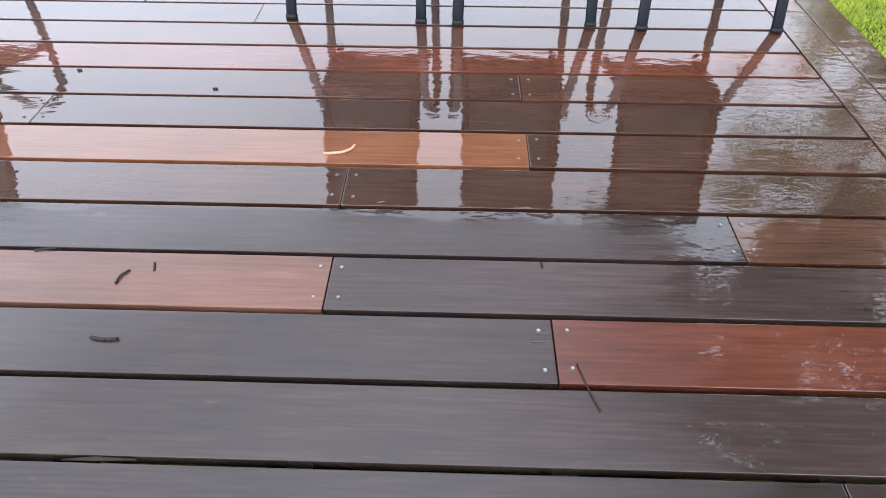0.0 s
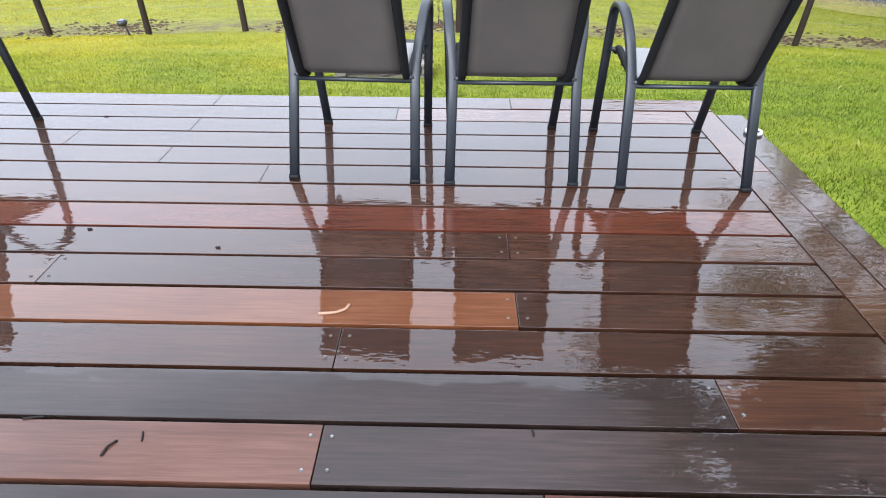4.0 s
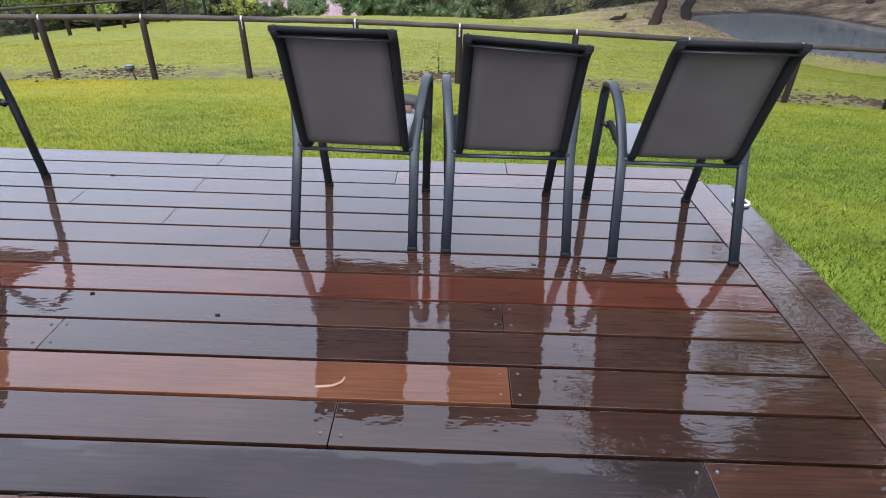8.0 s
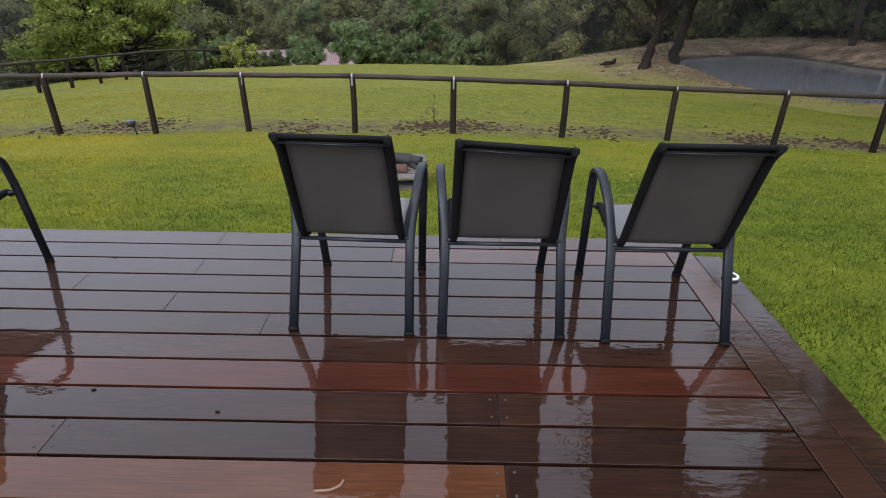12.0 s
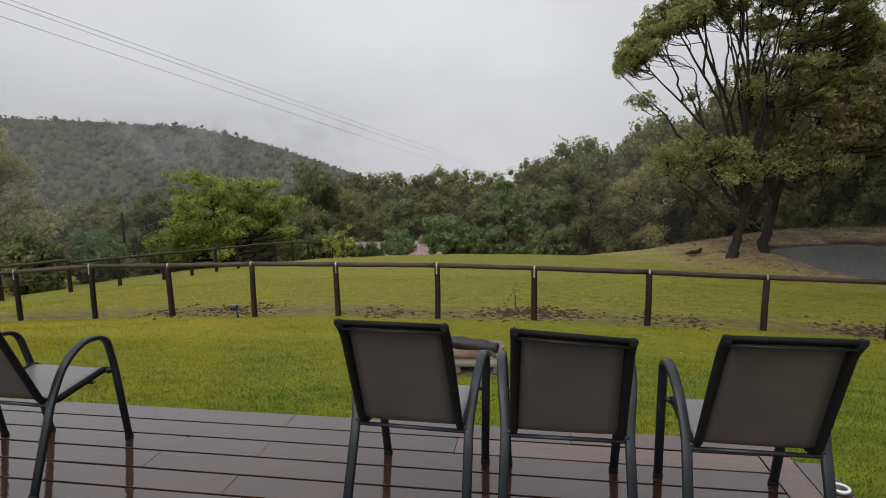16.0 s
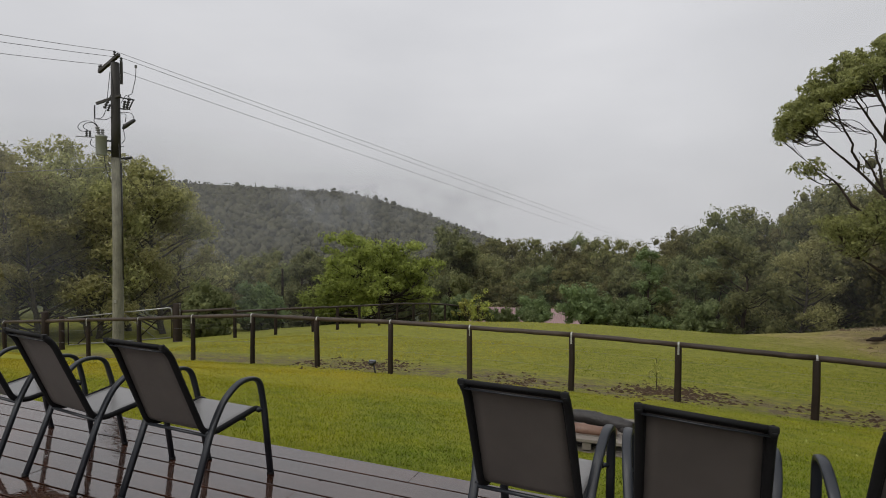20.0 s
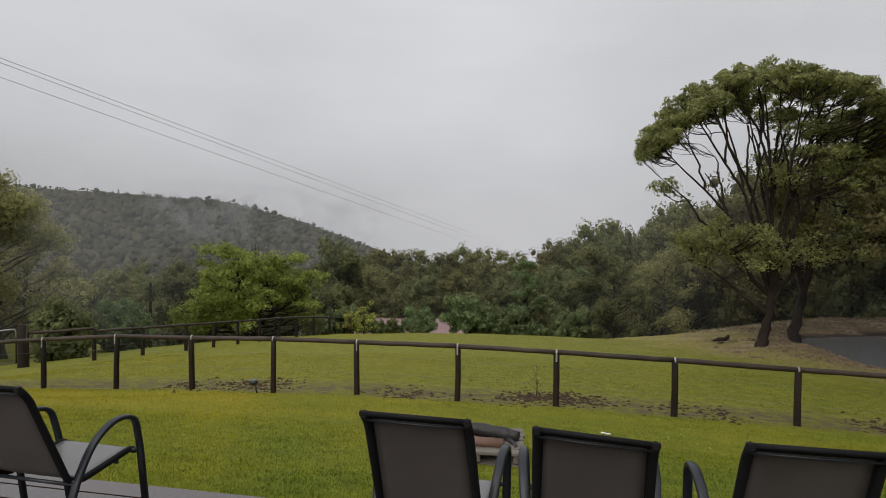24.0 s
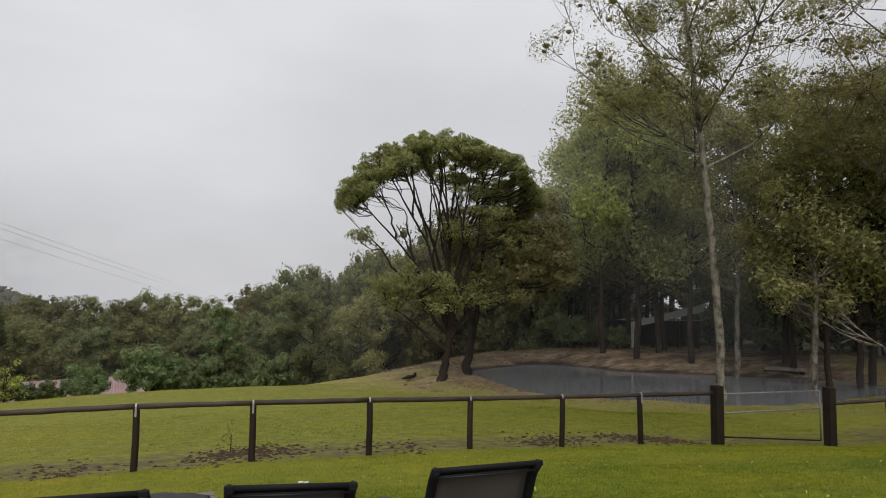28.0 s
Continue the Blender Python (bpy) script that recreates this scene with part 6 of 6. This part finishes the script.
def build_shed():
    x, y = azimuth_place(38.4, 58)
    z = gz(x, y)
    s = thing("farm_shed", (x, y, z), "open farm shed of grey corrugated iron among dark trees", "shed", turn=-20)
    part("end_wall", box(-2.9, -2.3, -2.2, -2.1, -0.3, 2.0), MAT_SHED, s, "pale end sheet")
    part("back_wall", box(-2.9, 3.1, 2.0, 2.1, -0.3, 2.2), MAT_SHED_SHADE, s)
    part("side_wall", box(3.0, 3.1, -2.1, 2.0, -0.3, 3.0), MAT_SHED_SHADE, s)
    part("roof", ribbed(-3.1, 3.3, -2.8, 2.3, 2.5, 2.25), MAT_SHED, s)
    fas = bmesh.new()
    fv = [fas.verts.new(c) for c in ((-3.1, -2.86, 1.80), (3.3, -2.86, 3.30), (3.3, -2.86, 3.95), (-3.1, -2.86, 2.3), (-3.1, -2.80, 1.80), (3.3, -2.80, 3.30), (3.3, -2.80, 3.95), (-3.1, -2.80, 2.3))]
    for q in ((0, 1, 2, 3), (7, 6, 5, 4), (0, 4, 5, 1), (3, 2, 6, 7), (0, 3, 7, 4), (1, 5, 6, 2)):
        fas.faces.new([fv[i] for i in q])
    part("fascia", fas, MAT_SHED, s, "pale sloping roof edge")
    for px in (-1.0, 1.2, 3.0):
        part("shed_post", box(px - 0.08, px + 0.08, -2.3, -2.14, -0.3, 2.3 + (px + 1) * 0.14), MAT_POST, s)
    # a long pale thing of unclear kind, built as a low box on feet
    x, y = azimuth_place(48.5, 50)
    t = thing("water_trough", (x, y, gz(x, y)), "long low pale thing lying among the trees", "trough", turn=-40)
    part("basin", box(-1.3, 1.3, -0.3, 0.3, 0.10, 0.36, 0.05), MAT_SLEEPER, t)
    for px in (-1.2, 1.2):
        part("foot", box(px - 0.1, px + 0.1, -0.3, 0.3, -0.1, 0.1), MAT_POST, t)


build_shed()

# ---- things on the lawn ----
MAT_CHAR = surface("charred_wood", (0.008, 0.007, 0.007), (0.035, 0.030, 0.028), 10, (0.35, 0.7), bump=0.9, bump_d=0.012)
MAT_BRICK = surface("peeled_wood", (0.08, 0.040, 0.026), (0.18, 0.10, 0.068), 14, (0.4, 0.7), bump=0.4)
MAT_PALE = surface("pale_plastic", (0.62, 0.62, 0.60), (0.80, 0.80, 0.78), 20, (0.3, 0.5), bump=0.1)


def build_pallet():
    x, y = 0.20, 5.25
    z = gz(x, y) - 0.06
    pal = thing("timber_pallet", (x, y, z), "weathered grey timber pallet platform on the lawn", "pallet", turn=5)
    rng = random.Random(3)
    for layer, z0 in enumerate((0.02, 0.155)):
        for bx in (-0.44, 0.0, 0.44):
            part("bearer", box(bx - 0.045, bx + 0.045, -0.40, 0.40, z0, z0 + 0.085, 0.006), MAT_SLEEPER, pal)
        for k in range(6):
            y0 = -0.42 + k * 0.142
            dx = rng.uniform(-0.015, 0.015)
            part("slat", box(-0.52 + dx, 0.52 + dx, y0, y0 + 0.125, z0 + 0.086, z0 + 0.118, 0.005), MAT_SLEEPER, pal)
    lz = z + 0.24

    def log(name, pts, radii, mat, label, seed):
        r = random.Random(seed)
        bm = bmesh.new()
        fine = rounded(pts, 0.1, 4)
        rad = [float(np.interp(k / (len(fine) - 1), np.linspace(0, 1, len(radii)), radii)) * r.uniform(0.93, 1.07) for k in range(len(fine))]
        add_tube(bm, fine, rad, 12)
        for v in bm.verts:
            v.co += Vector((r.uniform(-1, 1), r.uniform(-1, 1), r.uniform(-1, 1))) * 0.006
        bmesh.ops.recalc_face_normals(bm, faces=bm.faces[:])
        lg = thing(name, (x, y, lz), label, "log", "logs on the pallet", turn=3)
        part("bark", bm, mat, lg)

    log("burnt_log", [(-0.50, 0.10, 0.10), (-0.15, 0.06, 0.125), (0.15, 0.03, 0.115), (0.36, 0.02, 0.085), (0.46, 0.00, 0.075)], [0.05, 0.075, 0.07, 0.075, 0.055], MAT_CHAR, "black charred log lying on the timber pallet", 1)
    log("peeled_log", [(-0.48, -0.22, 0.065), (-0.1, -0.20, 0.065), (0.30, -0.22, 0.06)], [0.06, 0.064, 0.055], MAT_BRICK, "brown peeled log lying on the timber pallet", 2)
    log("burnt_log", [(0.30, 0.02, 0.05), (0.40, -0.10, 0.04), (0.43, -0.22, 0.03)], [0.035, 0.03, 0.018], MAT_CHAR, "short black charred branch on the timber pallet", 3)


build_pallet()


def build_small_things():
    rng = random.Random(8)
    # garden spike lamp
    x, y = -6.05, 11.6
    lamp = thing("garden_lamp", (x, y, gz(x, y)), "small black spike garden lamp leaning by the fence", "lamp", turn=20)
    part("spike", tube([(0.05, 0, -0.05), (0.0, 0, 0.22)], 0.022, 8), MAT_BLACK, lamp)
    part("lamp_head", tube([(-0.02, 0, 0.20), (-0.03, 0, 0.24), (-0.05, 0, 0.30), (-0.05, 0, 0.32)], [0.04, 0.10, 0.11, 0.06], 14), MAT_BLACK, lamp)
    part("lens", tube([(-0.05, 0, 0.321), (-0.05, 0, 0.328)], 0.08, 14), MAT_GLASS, lamp)
    # thin yellow sapling past the fence
    x, y = 0.58, 13.3
    sap = thing("sapling", (x, y, gz(x, y)), "thin young sapling with yellowish drooping leaves", "plant")
    w = Wood()
    r2 = np.random.default_rng(4)
    w.add([(0, 0, -0.1), (0.02, 0, 0.3), (0.0, 0, 0.75)], [0.012, 0.010, 0.004], 6)
    w.add([(0.01, 0, 0.3), (-0.1, 0, 0.45), (-0.15, 0, 0.4)], [0.006, 0.005, 0.003], 5)
    w.mesh("stem", MAT_BARK, sap)
    v, f = leaf_cards(r2, [(0, 0, 0.55), (-0.12, 0, 0.35), (0.08, 0, 0.3)], [(0.07, 0.07, 0.2), (0.06, 0.06, 0.12), (0.06, 0.06, 0.1)], [26, 18, 16], 0.14, 0.03, 2.0)
    arrays_mesh("leaves", v, f, MAT_LEAF_PALE, sap)
    # round light set on the outer border board
    lt = thing("deck_light", (2.323, 1.332, 0.0), "round white and steel deck light on the border board", "lamp")
    part("base", tube([(0, 0, 0.0), (0, 0, 0.010)], 0.040, 20), MAT_SCREW, lt)
    ring = bmesh.new()
    add_tube(ring, [(0.033 * math.cos(a), 0.033 * math.sin(a), 0.013) for a in np.linspace(0, 2 * math.pi, 25)], 0.006, 8, 1.0, (0, 0, 1))
    part("rim", ring, MAT_PALE, lt)
    part("lens", tube([(0, 0, 0.010), (0, 0, 0.016), (0, 0, 0.018)], [0.028, 0.024, 0.010], 16), MAT_GLASS, lt)
    # pale scraps on the lawn
    for x, y in ((1.76, 7.76), (1.83, 7.70)):
        b = box(-0.035, 0.035, -0.012, 0.012, 0.018, 0.034, 0.005)
        tagged(part("scrap", b, MAT_PALE, None), "small pale scrap lying in the grass", "litter", "scraps on the lawn").location = (x, y, gz(x, y))
    # twigs and curled leaves on the deck
    mat_twig = surface("twig_bark", (0.004, 0.003, 0.003), (0.014, 0.010, 0.008), 60, (0.6, 0.8), bump=0.4, bump_d=0.001, spec=0.2)
    mat_straw = surface("straw_leaf", (0.16, 0.085, 0.05), (0.27, 0.17, 0.11), 60, (0.5, 0.7), bump=0.2, bump_d=0.001)
    for name, pts, r, mat, label in (
        ("twig", [(0.230, -0.419, 0.003), (0.233, -0.397, 0.005), (0.240, -0.388, 0.004), (0.246, -0.380, 0.003)], 0.0028, mat_twig, "short dark bent twig on the wet boards"),
        ("twig", [(0.299, -0.380, 0.002), (0.296, -0.368, 0.003), (0.291, -0.356, 0.002)], 0.0022, mat_twig, "short dark twig on the wet boards"),
        ("twig", [(0.238, -0.557, 0.003), (0.261, -0.562, 0.004), (0.280, -0.561, 0.004), (0.294, -0.559, 0.003)], 0.0034, mat_twig, "short black twig on the wet boards"),
        ("twig", [(1.191, -0.591, 0.003), (1.205, -0.645, 0.003), (1.214, -0.668, 0.003), (1.221, -0.688, 0.003)], 0.0015, mat_twig, "thin stalk lying across a board gap"),
        ("leaf_curl", [(0.598, 0.046, 0.002), (0.646, 0.050, 0.004), (0.672, 0.066, 0.004), (0.677, 0.086, 0.003)], 0.0042, mat_straw, "pale curled dry leaf on an orange board"),
        ("twig", [(0.008, -0.328, 0.003), (0.040, -0.322, 0.004), (0.069, -0.321, 0.003)], 0.0026, mat_twig, "dark twig lying along a board gap"),
        ("twig", [(-0.258, 0.452, 0.002), (-0.252, 0.456, 0.003), (-0.246, 0.457, 0.002)], 0.0035, mat_twig, "small dark crumb of bark on the deck"),
        ("twig", [(0.206, 0.357, 0.002), (0.213, 0.359, 0.003), (0.220, 0.358, 0.002)], 0.0035, mat_twig, "small dark crumb of bark on the deck"),
        ("twig", [(-0.695, 1.433, 0.002), (-0.688, 1.436, 0.003), (-0.680, 1.437, 0.002)], 0.004, mat_twig, "small dark crumb of bark on the deck"),
        ("twig", [(1.146, -0.331, 0.002), (1.148, -0.338, 0.003), (1.147, -0.346, 0.002)], 0.0022, mat_twig, "tiny curled dark seed on the deck"),
        ("twig", [(1.803, -0.440, 0.002), (1.809, -0.442, 0.003), (1.816, -0.440, 0.002)], 0.003, mat_twig, "small dark crumb of bark on the deck"),
    ):
        ob = part(name, tube(rounded(pts, 0.01, 3), r, 7, 0.8), mat, None)
        tagged(ob, label, "twig" if name == "twig" else "leaf", "litter on the deck")


build_small_things()


def clods(name, label, mat, x, y, r, rng):
    """Loose lumps of earth lying on the ground, joined."""
    n = len(x)
    ring = np.array([(1, 0, 0), (0.31, 0.95, 0), (-0.81, 0.59, 0), (-0.81, -0.59, 0), (0.31, -0.95, 0), (0, 0, 0.75)])
    v = ring[None] * r[:, None, None] * rng.uniform(0.6, 1.4, (n, 6, 1)) * np.array([1.5, 1.0, 1.0])
    v += np.stack([x, y, ground_z(x, y) - 0.005], 1)[:, None]
    f = np.array([(0, 1, 5), (1, 2, 5), (2, 3, 5), (3, 4, 5), (4, 0, 5)])[None] + (np.arange(n) * 6)[:, None, None]
    ob = arrays_mesh(name, v.reshape(-1, 3), f.reshape(-1, 3), mat, None)
    tagged(ob, label, "mud", kind="stuff")


def mud_and_bank_clods():
    """Trampled mud along the worn strip by the fence; washed lumps of earth on the pond's far bank."""
    rng = np.random.default_rng(15)
    n = 5600
    x = rng.uniform(-9, 13, n)
    y = 12.9 + rng.normal(0, 0.6, n) + 0.25 * np.sin(x * 0.8)
    keep = np.sin(x * 1.7) + np.sin(x * 0.63 + 1) + rng.normal(0, 0.6, n) > 0.4
    mud = surface("wet_mud", (0.012, 0.008, 0.005), (0.085, 0.055, 0.033), 12, (0.6, 0.9), bump=0.5, spec=0.12)
    clods("mud_clods", "dark wet clods of trampled mud along the fence", mud, x[keep], y[keep], rng.uniform(0.010, 0.060, keep.sum()), rng)
    x, y = rng.uniform(10, 48, 9000), rng.uniform(30, 50, 9000)
    s = pond_edge(x, y)
    keep = (s > 0.1) & (s < rng.uniform(0, 7, len(s))) & (np.sin(x * 0.9) + np.sin(y * 1.3 + x * 0.4) + rng.normal(0, 0.6, len(s)) > 0.1)
    earth = surface("bank_earth", (0.030, 0.020, 0.013), (0.24, 0.17, 0.11), 3, (0.7, 0.95), bump=0.4, spec=0.1)
    clods("earth_clods", "brown lumps of washed earth on the pond bank", earth, x[keep], y[keep], rng.uniform(0.03, 0.16, keep.sum()), rng)


mud_and_bank_clods()


def lawn_flecks():
    """Fallen pale leaves in the grass."""
    rng = np.random.default_rng(19)
    n = 110
    x, y = rng.uniform(2.6, 11, n), rng.uniform(2.2, 10.5, n)
    c = np.stack([x, y, ground_z(x, y) + 0.03], 1)
    v, f = leaf_cards(rng, c, np.full((n, 3), 0.01), np.ones(n, int), 0.05, 0.022, 0.0)
    ob = arrays_mesh("fallen_leaves", v, f, MAT_LEAF_PALE, None)
    tagged(ob, "pale fallen gum leaves scattered in the lawn", "leaves", kind="stuff")


lawn_flecks()


# ---- grass ----
def grass_blades(name, label, mat, boxes, seed, h, w):
    """Blades as single bent triangles, joined. boxes: (x0, x1, y0, y1, count)."""
    rng = np.random.default_rng(seed)
    xs, ys = [], []
    for x0, x1, y0, y1, n in boxes:
        xs.append(rng.uniform(x0, x1, n)), ys.append(rng.uniform(y0, y1, n))
    x, y = np.concatenate(xs), np.concatenate(ys)
    keep = ~((x < 2.40) & (y < 1.79))
    if name == "bank_grass":
        s = pond_edge(x, y)
        keep &= (s > 0.4) & (s < rng.uniform(0, 6.5, len(x)))
    if name == "paddock_grass":
        keep &= ~((y > 12.1) & (y < 14.4) & (rng.random(len(x)) < 0.92))
    x, y = x[keep], y[keep]
    z = ground_z(x, y) - 0.004
    n = len(x)
    hh = h * rng.uniform(0.5, 1.4, n)
    a, lean = rng.uniform(0, 2 * np.pi, n), rng.uniform(0.1, 1.1, n) * hh
    b = rng.uniform(0, 2 * np.pi, n)
    p = np.stack([x, y, z], 1)
    side = np.stack([np.cos(b), np.sin(b), 0 * b], 1) * (w * rng.uniform(0.6, 1.4, n))[:, None]
    tip = p + np.stack([np.cos(a) * lean, np.sin(a) * lean, hh], 1)
    v = np.stack([p - side, p + side, tip], 1).reshape(-1, 3)
    ob = arrays_mesh(name, v, np.arange(3 * n).reshape(-1, 3), mat, None)
    tagged(ob, label, "grass", kind="stuff")


grass_blades("lawn_grass", "short wet bright green mown lawn grass", MAT_GRASS, [(2.33, 5.5, -0.8, 1.8, 45000), (5.5, 10, -3, 4, 35000), (2.33, 5.5, -4, -0.8, 15000), (-9, 6, 1.76, 4.0, 115000), (-11, 8, 4.0, 7.0, 115000), (8, 15, 3, 7.0, 35000), (-16, 13, 7.0, 11.8, 130000), (13, 24, 7.0, 11.8, 35000)], 1, 0.025, 0.0035)
grass_blades("paddock_grass", "rough yellowish green paddock grass in tufts", MAT_GRASS, [(-18, 20, 11.8, 22.0, 90000), (-18, 16, 22, 38, 30000)], 2, 0.035, 0.008)
grass_blades("bank_grass", "dry straw-coloured grass on the pond bank", MAT_DRYGRASS, [(8, 20, 26, 46, 20000), (14, 50, 38, 52, 40000), (18, 44, 18, 28, 12000)], 3, 0.10, 0.018)
